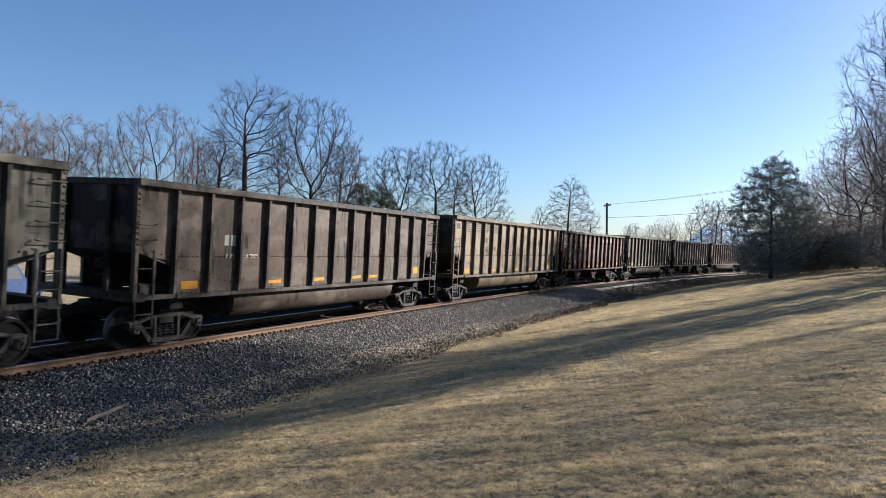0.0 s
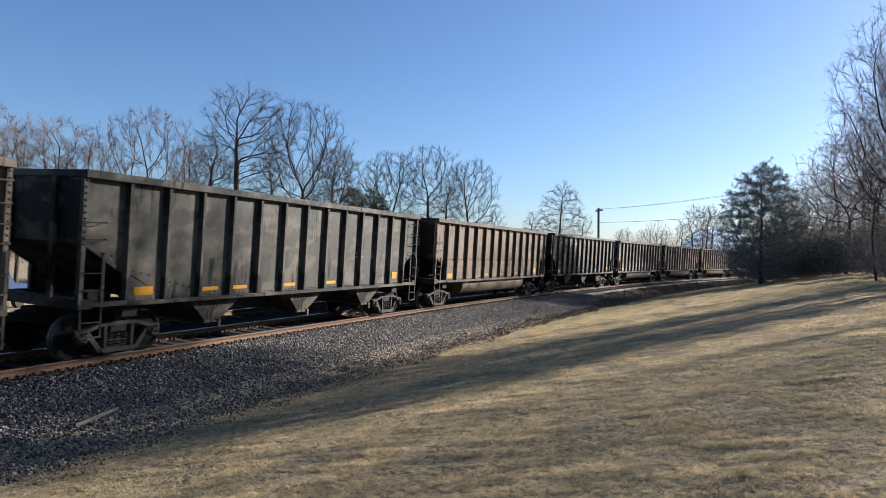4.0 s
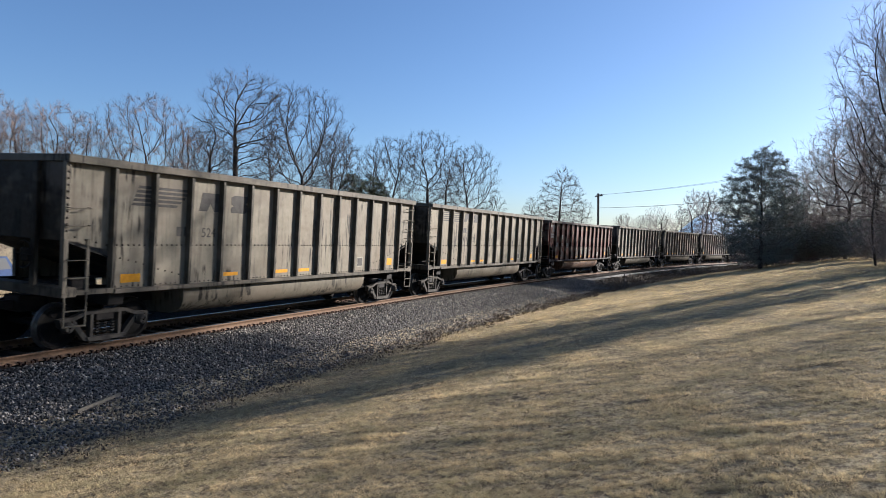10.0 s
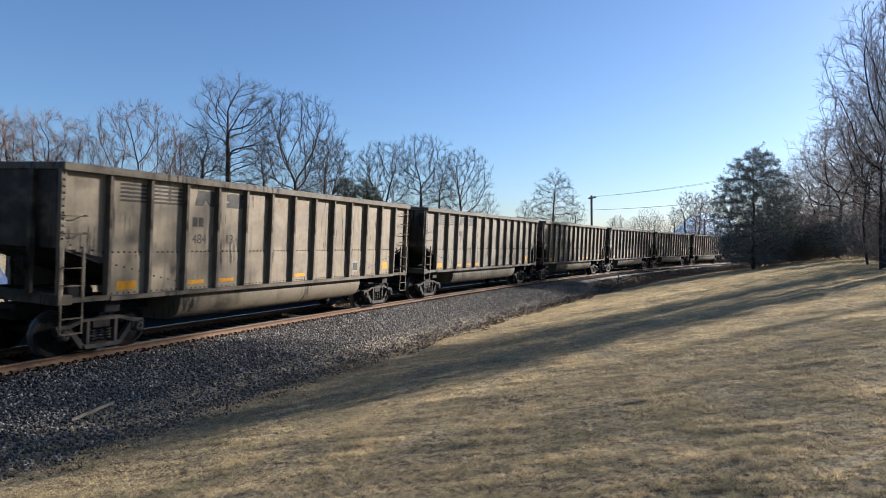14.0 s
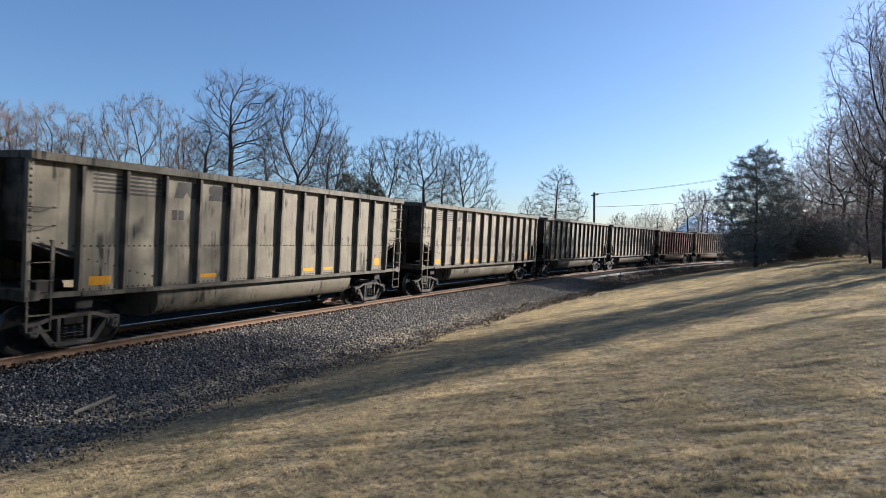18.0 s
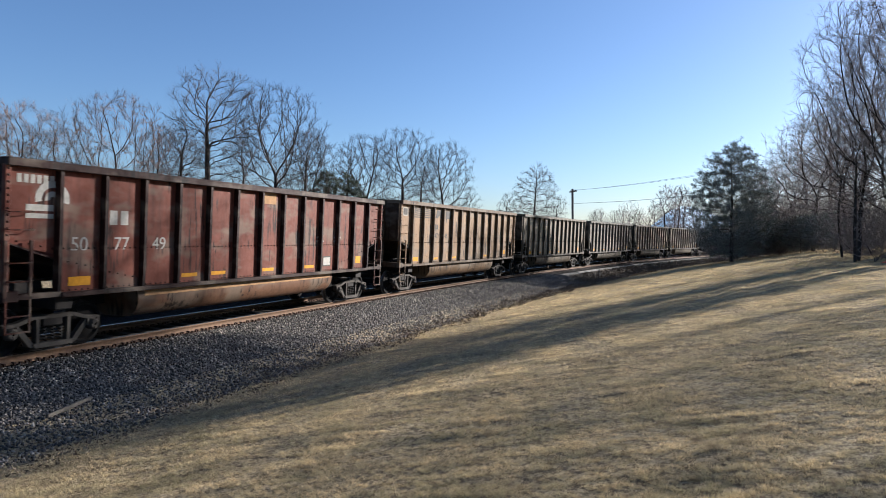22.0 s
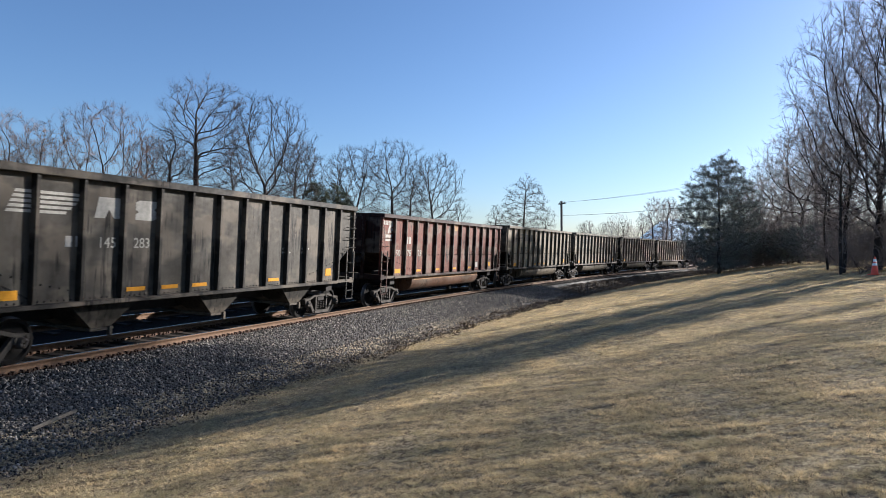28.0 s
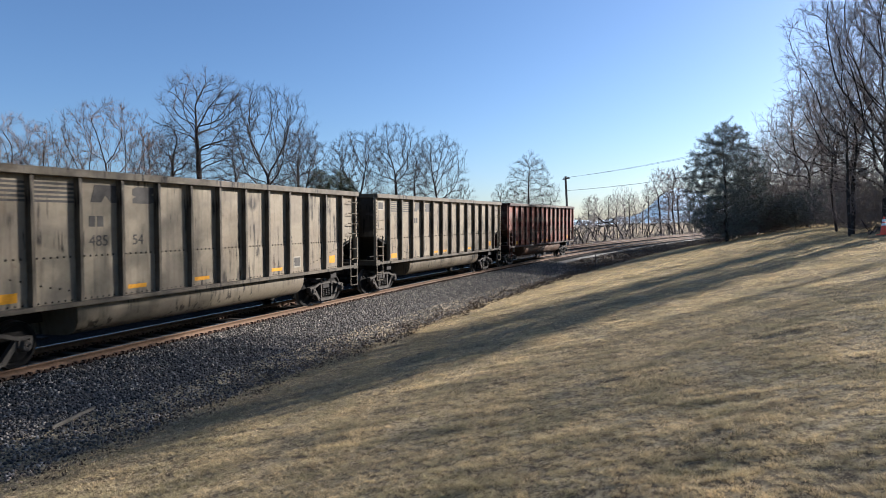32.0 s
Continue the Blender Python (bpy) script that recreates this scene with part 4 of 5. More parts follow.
TRIM = {"rib", "end_sill", "side_sill", "top_chord", "ladder", "rung", "grab_iron", "stirrup_step", "slope_sheet"}


def paint_words(c):
    if c[0] > 2.5 * c[1]:
        return "oxide-red"
    if max(c) < 0.16:
        return "sooty black-brown"
    return "rusty tan" if c[0] > 1.45 * c[1] - 0.0 else "dusty tan-grey"


TEMPLATE = {"g": frame_of_car(False), "h": frame_of_car(True)}
TRAIN, taken = {}, set()
for k in sorted(CARS):
    kind = CARS[k][0]
    TRAIN[k] = copy_thing(TEMPLATE[kind], Matrix()) if kind in taken else TEMPLATE[kind]
    taken.add(kind)
for k, (kind, paint, style, ink, groups) in sorted(CARS.items()):
    car = TRAIN[k]
    if paint[0] > 0.1 and paint[0] < 3 * paint[1]:
        paint = tuple(0.98 * c for c in paint)
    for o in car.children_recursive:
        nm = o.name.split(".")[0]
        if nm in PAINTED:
            # low factors of ribs, rivets and end sills hold painted shade
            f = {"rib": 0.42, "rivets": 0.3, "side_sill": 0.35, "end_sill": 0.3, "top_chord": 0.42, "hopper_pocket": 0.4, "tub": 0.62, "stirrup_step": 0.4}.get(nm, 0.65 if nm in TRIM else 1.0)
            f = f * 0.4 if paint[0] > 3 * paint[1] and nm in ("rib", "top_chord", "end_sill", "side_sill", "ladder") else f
            # car ends and slope sheets: shade between cars is put into the colour
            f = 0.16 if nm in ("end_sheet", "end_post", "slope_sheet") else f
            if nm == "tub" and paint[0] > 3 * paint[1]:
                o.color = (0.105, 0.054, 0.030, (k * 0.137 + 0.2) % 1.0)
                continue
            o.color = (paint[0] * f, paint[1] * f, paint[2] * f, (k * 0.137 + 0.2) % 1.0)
    if style == K or k == 0:       # these cars are a hand lower
        for o in car.children:
            if o.name.split(".")[0] in LOWERED:
                o.matrix_basis = pose(0, 0, SILL) @ Matrix.Diagonal((1, 1, 0.956, 1)) @ pose(0, 0, -SILL) @ o.matrix_basis
    rnd = random.Random(100 + k)
    if style:
        if style == K:
            part("ring_mark", shared(("ring", ink), lambda: ring_mark(INK[ink])), car, "white broken ring of the owner's mark")
            tagged(part("lettering", shared(("letters", ink), lambda: lettering(INK[ink])), car), kind="stuff")
        else:
            for i in range(5):
                part("stripe", shared((style, ink, i), lambda: stripe(style, i, INK[ink])), car)
            for i in (True, False):
                part("block", shared((style, ink, "b", i), lambda: block(style, i, INK[ink])), car)
    for x, words in groups:
        big = style == K
        nz = 2.03 if style in (K,) else (2.32 if style in (S, B) else 1.9)
        part("number", text_mesh(words, 0.41 if big else (0.32 if style else 0.37), INK[ink]), car, at=pose(x + SHIFT - 0.02 + (0.16 if style == S and x < -3.5 else 0), FACE, nz, 90))
    if ink:
        tagged(part("fine_print", shared(("data", ink, k % 3, style), lambda: data_block(INK[ink], k % 3, None if style == K or not style else style != S)), car), kind="stuff")
    if k == 0:
        part("stencil_mark", Geo().prism([(-4.6, 2.36), (-4.46, 2.36), (-4.46, 2.62), (-4.6, 2.62)], FACE, FACE + 0.004).prism([(-4.38, 2.36), (-4.22, 2.36), (-4.22, 2.62), (-4.38, 2.62)], FACE, FACE + 0.004).mesh("stencil_mark", [M_WHITE]), car)
    part("reflective_strip", big_strip_mesh, car, at=pose(-5.93, -0.012, 0))
    for x in rnd.sample([-3.95, -2.9, -1.87, -0.85, 0.2, 1.25, 2.3], 3 if paint[0] > 0.12 else 4):
        part("reflective_strip", strip_mesh, car, at=pose(x, -0.012, 0))
    part("reflective_strip", square_mesh, car, at=pose(5.5, -0.012, 0))
    if style == K and kind == "g":
        part("paint_band", shared("band", lambda: Geo().prism([(-3.95, 1.13), (3.95, 1.13), (3.93, 0.99), (-3.93, 0.99)], -1.386, -1.378).mesh("paint_band", [M_OCHRE])), car, "pale ochre band along the tub")
        part("sign_plate", shared("patch", lambda: plate_mesh_at(0.12, 3.27, 0.62, 0.34, M_OCHRE)), car, "faded ochre patch")
        part("sign_plate", shared("label", lambda: plate_mesh_at(3.38, 1.42, 0.40, 0.25, M_WHITE, M_BLACKPAINT)), car, "white-framed data plate", at=pose(0, -0.012, 0))
    if k in (1, 23, 33):
        part("sign_plate", shared("tag", lambda: plate_mesh_at(-6.92, 3.28, 0.36, 0.26, M_BLACKPAINT, M_CREAM)), car, "grey tag plate with a pale rim")
    elif k % 3 and ink == "k":
        part("sign_plate", shared("stencil", lambda: plate_mesh_at(3.45, 1.44, 0.30, 0.26, M_BLACKPAINT, M_CREAM)), car, "framed stencil panel", at=pose(0, -0.012, 0))
    if k == 2:
        part("ring_mark", shared("ring2", lambda: plate_mesh_at(3.55, 3.12, 0.4, 0.42, M_WHITE)), car, "small white emblem plate")
        tagged(part("fine_print", shared("slogan", lambda: slogan(M_WHITE)), car), kind="stuff")
        tagged(part("graffiti", scrawl(9, 0.9, 2.4, 1.42, 1.72, M_WHITE, 0.015), car, "white sprayed scribble"), kind="stuff")
    if k == 12:
        tagged(part("graffiti", scrawl(5, -1.9, 0.7, 1.32, 2.05, M_CREAM, 0.055), car, "pale sprayed scribble"), kind="stuff")
        tagged(part("graffiti", scrawl(6, -4.95, -4.5, 1.45, 2.1, M_WHITE, 0.016), car, "thin white scribble"), kind="stuff")
        tagged(part("graffiti", scrawl(16, 1.2, 1.75, 1.8, 2.05, M_WHITE, 0.015), car, "thin white scribble"), kind="stuff")
    if k == 7:
        tagged(part("graffiti", scrawl(7, 0.7, 1.2, 1.45, 1.75, M_WHITE, 0.014), car, "thin white scribble"), kind="stuff")
    what = "three-pocket hopper car" if kind == "h" else "ribbed coal gondola with a rounded tub"
    tagged(car, paint_words(paint) + " " + what + " on the rails", "freight car", "cars of the coal train")


def train_s(t):
    return TRAIN_START - TRAIN_SPEED * t - TRAIN_SLOW * t * t


def motions():
    rows = [round(0.5 * i, 1) for i in range(65)]
    for k, car in TRAIN.items():
        walk(car, [(t, track_pose(train_s(t) + k * CAR_PITCH + CAR_SHIFT[k] - HALF)) for t in rows])
    wheels = [o for car in TRAIN.values() for o in car.children_recursive if o.name.split(".")[0] == "wheelset"]
    walk(wheels[0], [(i / FPS, Matrix.Rotation((train_s(i / FPS) / WHEEL_R) % (2 * math.pi), 4, "Y")) for i in range(961)])
    turning = wheels[0].animation_data
    for o in wheels[1:]:        # all wheels roll alike
        o.rotation_mode = "QUATERNION"
        o.animation_data_create().action = turning.action
        o.animation_data.action_slot = turning.action_slot


# ---- trees ----
def branches(seed, height, radius, lean=0.0, first=0.25, gauge=0.014, fine=0.008, points=750, leader=0.0, peak=0.6, stems=1, twigs=1.0, kill=0.026, sight=0.2, droop=0.0, rise=0.06):
    """Segments (start, end, radius, radius, level) of a bare tree whose limbs grow towards points spread through its crown."""
    r = np.random.RandomState(seed)
    step = height / 46
    t = r.uniform(0.0, 1.0, points * 3)
    a, b = 0.95 * peak, 0.95 * (1 - peak)
    prof = t ** a * (1 - t) ** b / (peak ** a * (1 - peak) ** b)
    keep = np.nonzero(r.uniform(0, 1, len(t)) < prof ** 1.1 + 0.08)[0][:points]
    t, prof = t[keep], prof[keep]
    ang, out = r.uniform(0, 6.283, len(t)), r.uniform(0.05, 1, len(t)) ** 0.55 * r.uniform(0.82, 1.1, len(t))
    z = height * (first + (1 - first) * t)
    goal = np.stack([np.cos(ang) * radius * prof * out + lean * z, np.sin(ang) * radius * prof * out, z], -1)
    pts, par = [], []
    tall = height * max(first * 1.08, leader)
    pts.append(np.array([0.0, 0.0, -0.15]))
    par.append(-1)
    for k in range(stems):
        way = np.array([lean, 0.02, 1.0]) if stems == 1 else np.array([r.normal(0, 0.5), r.normal(0, 0.5), 1.0])
        bend, last = r.normal(0, 0.05, 2), 0
        while last == 0 or pts[last][2] < tall:
            d = way + np.array([*bend, 0]) + np.array([*r.normal(0, 0.05, 2), 0])
            par.append(last)
            pts.append(pts[last] + d / np.linalg.norm(d) * step)
            last = len(pts) - 1
            bend = bend * 0.9 + r.normal(0, 0.02, 2)
    best, near = np.full(len(goal), 1e9), np.zeros(len(goal), int)
    kids = [0] * len(pts)
    for p in par:
        if p >= 0:
            kids[p] += 1
    done = 0
    alive = np.ones(len(goal), bool)
    for turn in range(110):
        for i in range(done, len(pts)):
            d2 = np.linalg.norm(goal - pts[i], axis=1)
            closer = d2 < best
            best[closer], near[closer] = d2[closer], i
        done = len(pts)
        alive &= best > kill * height
        if not alive.any():
            break
        drawn = alive & (best < sight * height)
        if not drawn.any():
            drawn = alive
        for i in np.unique(near[drawn]):
            mine = drawn & (near == i)
            if kids[i] >= 3:
                alive[mine] = False
                continue
            pull = goal[mine] - pts[i]
            pull = (pull / np.linalg.norm(pull, axis=1)[:, None]).mean(0)
            back = pts[i] - pts[par[i]] if par[i] >= 0 else np.array([0, 0, step])
            d = pull / max(np.linalg.norm(pull), 1e-6) + 0.45 * back / step + r.normal(0, 0.2, 3) + np.array([0, 0, rise - droop])
            par.append(i)
            pts.append(pts[i] + d / np.linalg.norm(d) * step)
            kids.append(0)
            kids[i] += 1
    pts, par = np.array(pts), np.array(par)
    n = len(pts)
    for _ in range(2):          # ease the kinks
        mean, cnt = pts.copy(), np.ones(n)
        for i in range(n):
            if par[i] >= 0:
                mean[i] += pts[par[i]]
                cnt[i] += 1
                if kids[par[i]] == 1:
                    mean[par[i]] += pts[i]
                    cnt[par[i]] += 1
        root = par < 0
        pts = np.where(root[:, None], pts, mean / cnt[:, None])
    thick = np.zeros(n)
    for i in range(n - 1, -1, -1):
        if thick[i] == 0:
            thick[i] = 1.0
        if par[i] >= 0:
            thick[par[i]] += thick[i]
    rad = thick ** 0.5
    rad = np.maximum(fine, rad * gauge * height / rad[0])
    segs = []
    for i in range(n):
        if par[i] >= 0:
            a, b = Vector(pts[par[i]]), Vector(pts[i])
            segs.append((a, b, rad[i] * 1.04, rad[i], 0 if rad[i] > fine * 2.2 else 2))
    lim = fine * 4.0
    for i in range(n):
        if par[i] < 0 or rad[i] > lim or pts[i][2] < height * first * 0.8:
            continue
        d0 = pts[i] - pts[par[i]]
        d0 = d0 / max(np.linalg.norm(d0), 1e-6)
        many = (3 if kids[i] == 0 else 1) * twigs
        for k in range(int(many) + (r.uniform() < many % 1)):
            side = r.normal(size=3)
            side -= d0 * side.dot(d0)
            d = d0 + side / np.linalg.norm(side) * r.uniform(0.25, 0.95) + np.array([0, 0, 0.18 - droop])
            d /= np.linalg.norm(d)
            ln = step * r.uniform(1.1, 2.9)
            p, e = pts[i], r.normal(0, 0.16, 3) + np.array([0, 0, 0.12 - droop])
            q = p + d * ln * 0.5
            d3 = (d + e) / np.linalg.norm(d + e)
            q2 = q + d3 * ln * 0.5
            segs.append((Vector(p), Vector(q), fine * 0.75, fine * 0.6, 3))
            segs.append((Vector(q), Vector(q2), fine * 0.6, fine * 0.4, 3))
            if r.uniform() < 0.7:
                e = d3 + r.normal(0, 0.45, 3)
                segs.append((Vector(q), Vector(q + e / np.linalg.norm(e) * ln * 0.4), fine * 0.55, fine * 0.35, 3))
    return segs


def sticks(name, segs, mat, sides=3):
    a = np.array([s[0][:] for s in segs])
    b = np.array([s[1][:] for s in segs])
    ra, rb = np.array([s[2] for s in segs]), np.array([s[3] for s in segs])
    d = b - a
    d /= np.maximum(np.linalg.norm(d, axis=1), 1e-6)[:, None]
    ref = np.where(np.abs(d[:, 2:3]) < 0.8, np.array([[0, 0, 1.0]]), np.array([[1.0, 0, 0]]))
    u = np.cross(d, ref)
    u /= np.linalg.norm(u, axis=1)[:, None]
    w = np.cross(d, u)
    rings = []
    for p, rr in ((a, ra), (b, rb)):
        for k in range(sides):
            t = 2 * math.pi * k / sides
            rings.append(p + (u * math.cos(t) + w * math.sin(t)) * rr[:, None])
    v = np.stack(rings, 1).reshape(-1, 3)
    o = 2 * sides * np.arange(len(segs))[:, None, None]
    f = np.array([(k, (k + 1) % sides, sides + (k + 1) % sides, sides + k) for k in range(sides)])[None] + o
    return raw_mesh(name, v, f.reshape(-1, 4), mat)


TREE_KINDS = {}


def tree_kind(key, mat=None, **kw):
    segs = branches(**kw)
    TREE_KINDS[key] = (sticks("trunk", [s for s in segs if s[4] < 2], M_BARK, 3 if key.startswith("brush") else 6), sticks("crown", [s for s in segs if s[4] >= 2], mat or M_TWIG, 3))


tree_kind("tall_a", seed=5, height=14, first=0.30, peak=0.66, leader=0.72, points=1000, gauge=0.0145, twigs=2.4, fine=0.0065, rise=0.12, radius=3.1)
tree_kind("tall_b", seed=8, height=14, first=0.22, peak=0.66, leader=0.5, points=1300, gauge=0.0135, twigs=2.3, fine=0.0065, rise=0.1, radius=3.6)
tree_kind("round", seed=13, height=12, first=0.20, peak=0.66, leader=0.5, points=1000, gauge=0.0125, twigs=2.3, fine=0.0065, rise=0.12, radius=2.8)
tree_kind("round_b", seed=17, height=12, first=0.14, peak=0.64, leader=0.6, points=1100, gauge=0.013, twigs=2.3, fine=0.0065, rise=0.12, radius=3.2)
tree_kind("red", seed=21, height=11, radius=3.2, first=0.16, peak=0.64, mat=M_TWIG_RED, leader=0.42, points=900, gauge=0.0115, twigs=2.6, fine=0.0062, rise=0.1)
tree_kind("red_b", seed=22, height=11, radius=3.1, first=0.12, peak=0.60, mat=M_TWIG_RED, leader=0.36, points=900, gauge=0.0115, twigs=2.6, fine=0.0062, rise=0.1)
tree_kind("oval", seed=34, height=10, first=0.16, peak=0.45, leader=0.86, points=1000, radius=2.7, twigs=2.2, fine=0.007, gauge=0.013, rise=0.14)
tree_kind("wood", seed=55, height=18, first=0.14, peak=0.60, mat=M_TWIG_DARK, lean=0.0, points=2000, radius=5.8, leader=0.2, rise=0.2, gauge=0.0115, twigs=1.5, fine=0.009)
tree_kind("wood_b", seed=89, height=17, radius=5.4, first=0.2, peak=0.62, lean=-0.05, mat=M_TWIG_DARK, points=1100, leader=0.3, rise=0.16, gauge=0.011, twigs=1.4, fine=0.009)
tree_kind("wood_c", seed=90, height=15, radius=4.6, first=0.15, peak=0.60, mat=M_TWIG_DARK, points=1000, leader=0.35, rise=0.12, gauge=0.0115, twigs=1.4, fine=0.009)
tree_kind("thin", seed=144, height=9, radius=1.7, first=0.3, gauge=0.012, points=420, peak=0.60, leader=0.7)
tree_kind("narrow", seed=77, height=16, radius=2.9, first=0.12, gauge=0.014, peak=0.55, mat=M_TWIG_DARK, fine=0.010, leader=0.6, points=700, twigs=0.7)
tree_kind("spare", seed=145, height=16, radius=2.6, first=0.4, gauge=0.011, peak=0.60, leader=0.6, points=280)
tree_kind("far_a", seed=14, height=12, radius=3.6, first=0.16, peak=0.60, fine=0.018, mat=M_TWIG_GREY, leader=0.45, points=450, twigs=0.7)
tree_kind("far_b", seed=35, height=10, radius=2.5, first=0.2, points=520, peak=0.50, fine=0.018, leader=0.6, mat=M_TWIG_GREY)
tree_kind("far_c", seed=56, height=18, radius=5.2, first=0.14, peak=0.60, fine=0.016, gauge=0.013, mat=M_TWIG_GREY, leader=0.55, points=700, twigs=0.6)
tree_kind("arched", seed=66, height=13, radius=5.4, first=0.18, peak=0.50, fine=0.013, gauge=0.014, mat=M_TWIG_DARK, droop=0.10, leader=0.4, points=800, twigs=0.7)
tree_kind("brush", seed=233, height=3.4, radius=2.0, first=0.02, gauge=0.009, fine=0.0085, stems=6, peak=0.5, mat=M_TWIG_DARK, points=150, twigs=0.8)
tree_kind("brush_b", seed=377, height=3.4, radius=2.3, first=0.02, gauge=0.009, fine=0.0085, stems=7, peak=0.45, droop=0.06, mat=M_TWIG_DARK, points=150, twigs=0.8)
tree_kind("thicket", seed=378, height=3.4, radius=2.2, first=0.02, gauge=0.02, fine=0.013, stems=6, peak=0.5, mat=M_TWIG_GREY, twigs=0.8, points=55)
TREE_H = {"thicket": 3.4, "narrow": 16, "round_b": 12, "arched": 13, "far_a": 12, "far_b": 10, "far_c": 18, "tall_a": 14, "tall_b": 14, "round": 12, "red": 11, "red_b": 11, "oval": 10, "wood": 18, "wood_b": 17, "thin": 9, "spare": 16, "wood_c": 15, "brush": 3.4, "brush_b": 3.4}


def tree(key, az, dist, height, turn=0.0, label="tall bare winter tree beyond the railway", group="bare trees", name="tree"):
    x, y = dist * math.cos(radians(az)), dist * math.sin(radians(az))
    z = float(land(x, y))
    top = new(name)
    k = height / TREE_H[key]
    top.matrix_world = pose(x, y, z, 0, 0, turn) @ Matrix.Diagonal((k, k, k, 1))
    trunk, crown = TREE_KINDS[key]
    part("trunk" if name == "tree" else "stem", trunk, top)
    part("crown", crown, top)
    tagged(top, label, "tree" if name == "tree" else "shrub", group)
    return top


def by_top(key, az, el, dist, turn=0.0, **kw):
    x, y = dist * math.cos(radians(az)), dist * math.sin(radians(az))
    return tree(key, az, dist, EYE[2] + dist * math.tan(radians(el)) - float(land(x, y)), turn, **kw)


# beyond the railway, from the left
for key, az, el, d, turn in (
        ("red", 61.0, 9.6, 40, 30), ("red_b", 56.3, 9.8, 42, 200), ("red", 52.4, 9.3, 46, 100), ("red_b", 49.6, 8.6, 45, 310), ("red", 45.6, 10.6, 43, 50), ("thin", 42.6, 8.3, 46, 0), ("red_b", 54.2, 8.5, 52, 0),
        ("tall_a", 38.2, 13.4, 50, 0), ("tall_b", 33.6, 12.2, 50, 40), ("thin", 40.6, 9.6, 48, 90), ("round", 41.8, 8.4, 60, 90), ("thin", 31.0, 9.0, 52, 120), ("thin", 36.4, 8.5, 56, 200), ("round", 31.0, 8.6, 64, 60),
        ("round", 26.2, 8.6, 66, 20), ("round_b", 23.0, 9.3, 68, 150), ("round", 19.3, 8.1, 70, 260), ("thin", 21.2, 7.2, 72, 30), ("thin", 27.6, 7.4, 70, 130),
        ("oval", 11.7, 6.5, 100, 0), ("thin", 14.0, 3.9, 110, 50), ("thin", 17.2, 4.0, 100, 50), ("thin", 9.8, 3.7, 120, 90), ("brush", 13.2, 3.4, 115, 90)):
    by_top(key, az, el * 0.965 - 0.05, d, turn)
# far line of trees behind the bend
for i in range(21):
    r = random.Random(400 + i)
    az = 7.0 - 0.58 * i + r.uniform(-0.25, 0.25)
    by_top(("thin", "far_b", "far_a")[i % 3], az, r.uniform(1.9, 3.1) + 2.0 * max(0, 1 - abs(az - 0.3) / 2.0), r.uniform(135, 200), r.uniform(0, 360), label="thin bare tree in the distance", group="far trees")
for i in range(30):
    r = random.Random(450 + i)
    tree("thicket", 8.0 - 0.42 * i, r.uniform(120, 170), r.uniform(3.5, 6.5), r.uniform(0, 360), "grey leafless thicket beyond the bend", "far thickets", "shrub")
for i in range(44):
    r = random.Random(500 + i)
    az = 11.0 - 0.33 * i
    tree("thicket", az, 118 + r.uniform(0, 16) - 5.5 * az, r.uniform(3.2, 5.8), r.uniform(0, 360), "grey leafless thicket beyond the bend", "far thickets", "shrub")
# wood at the edge of the lawn: near trees, then the far side of the bend
for key, az, el, d, turn in (
        ("wood", -14.3, 18.2, 33.5, 150), ("wood_b", -16.0, 19.0, 31, 70), ("narrow", -17.6, 21.0, 29, 130), ("narrow", -19.9, 24.0, 34, 40), ("wood_b", -16.6, 20.0, 37, 10), ("wood_c", -14.6, 15.5, 35, 300),
        ("wood_c", -12.4, 12.0, 34, 200), ("thin", -12.2, 8.0, 32, 90), ("thin", -16.4, 9.0, 30, 130), ("thin", -15.6, 8.5, 30, 20), ("thin", -11.4, 7.0, 40, 20),
        ("arched", -9.5, 9.6, 62, 180), ("arched", -11.4, 10.5, 58, 40), ("arched", -7.6, 6.6, 70, 100),
        ("far_c", -10.6, 12.0, 98, 140), ("far_c", -9.3, 9.6, 100, 200), ("far_c", -7.8, 7.4, 104, 20), ("far_a", -6.6, 5.6, 98, 100), ("far_a", -9.0, 6.0, 96, 300), ("far_a", -10.4, 6.6, 95, 45),
        ("far_c", -8.2, 7.4, 112, 45), ("far_c", -6.4, 5.8, 118, 145), ("far_c", -11.2, 9.0, 108, 245), ("far_a", -5.4, 4.8, 122, 45), ("thin", -5.4, 5.0, 105, 30), ("far_c", -12.0, 10.0, 104, 45),
        # these two stand out of view, placed where the lawn's shadow bands point
        ("spare", -33.8, 16.4, 58, 60), ("wood_c", -36.4, 18.0, 60, 60)):
    by_top(key, az, el, d, turn, label="bare winter tree at the edge of the wood", group="trees of the wood")
for i in range(84):
    r = random.Random(700 + i)
    az = -2.6 - 9.6 * (i + r.random()) / 84
    tree("brush" if i % 2 else "brush_b", az, r.uniform(60, 80), r.uniform(2.6, 5.0), r.uniform(0, 360), "grey leafless brush along the wood's edge", "brush", "shrub")
for i in range(48):
    r = random.Random(800 + i)
    az = -11.2 - 7.5 * (i + r.random()) / 48
    tree("brush" if i % 2 else "brush_b", az, r.uniform(31, 44) + max(0, az + 13) * 9, r.uniform(1.6, 4.0), r.uniform(0, 360), "grey leafless brush along the wood's edge", "brush", "shrub")

for i in range(36):
    r = random.Random(900 + i)
    az = -9.5 - 9.5 * (i + r.random()) / 36
    tree("brush" if i % 2 else "brush_b", az, r.uniform(32.5, 37) + max(0, az + 14) * 5, r.uniform(0.8, 1.9), r.uniform(0, 360), "low dry brush where the lawn meets the wood", "brush", "shrub")


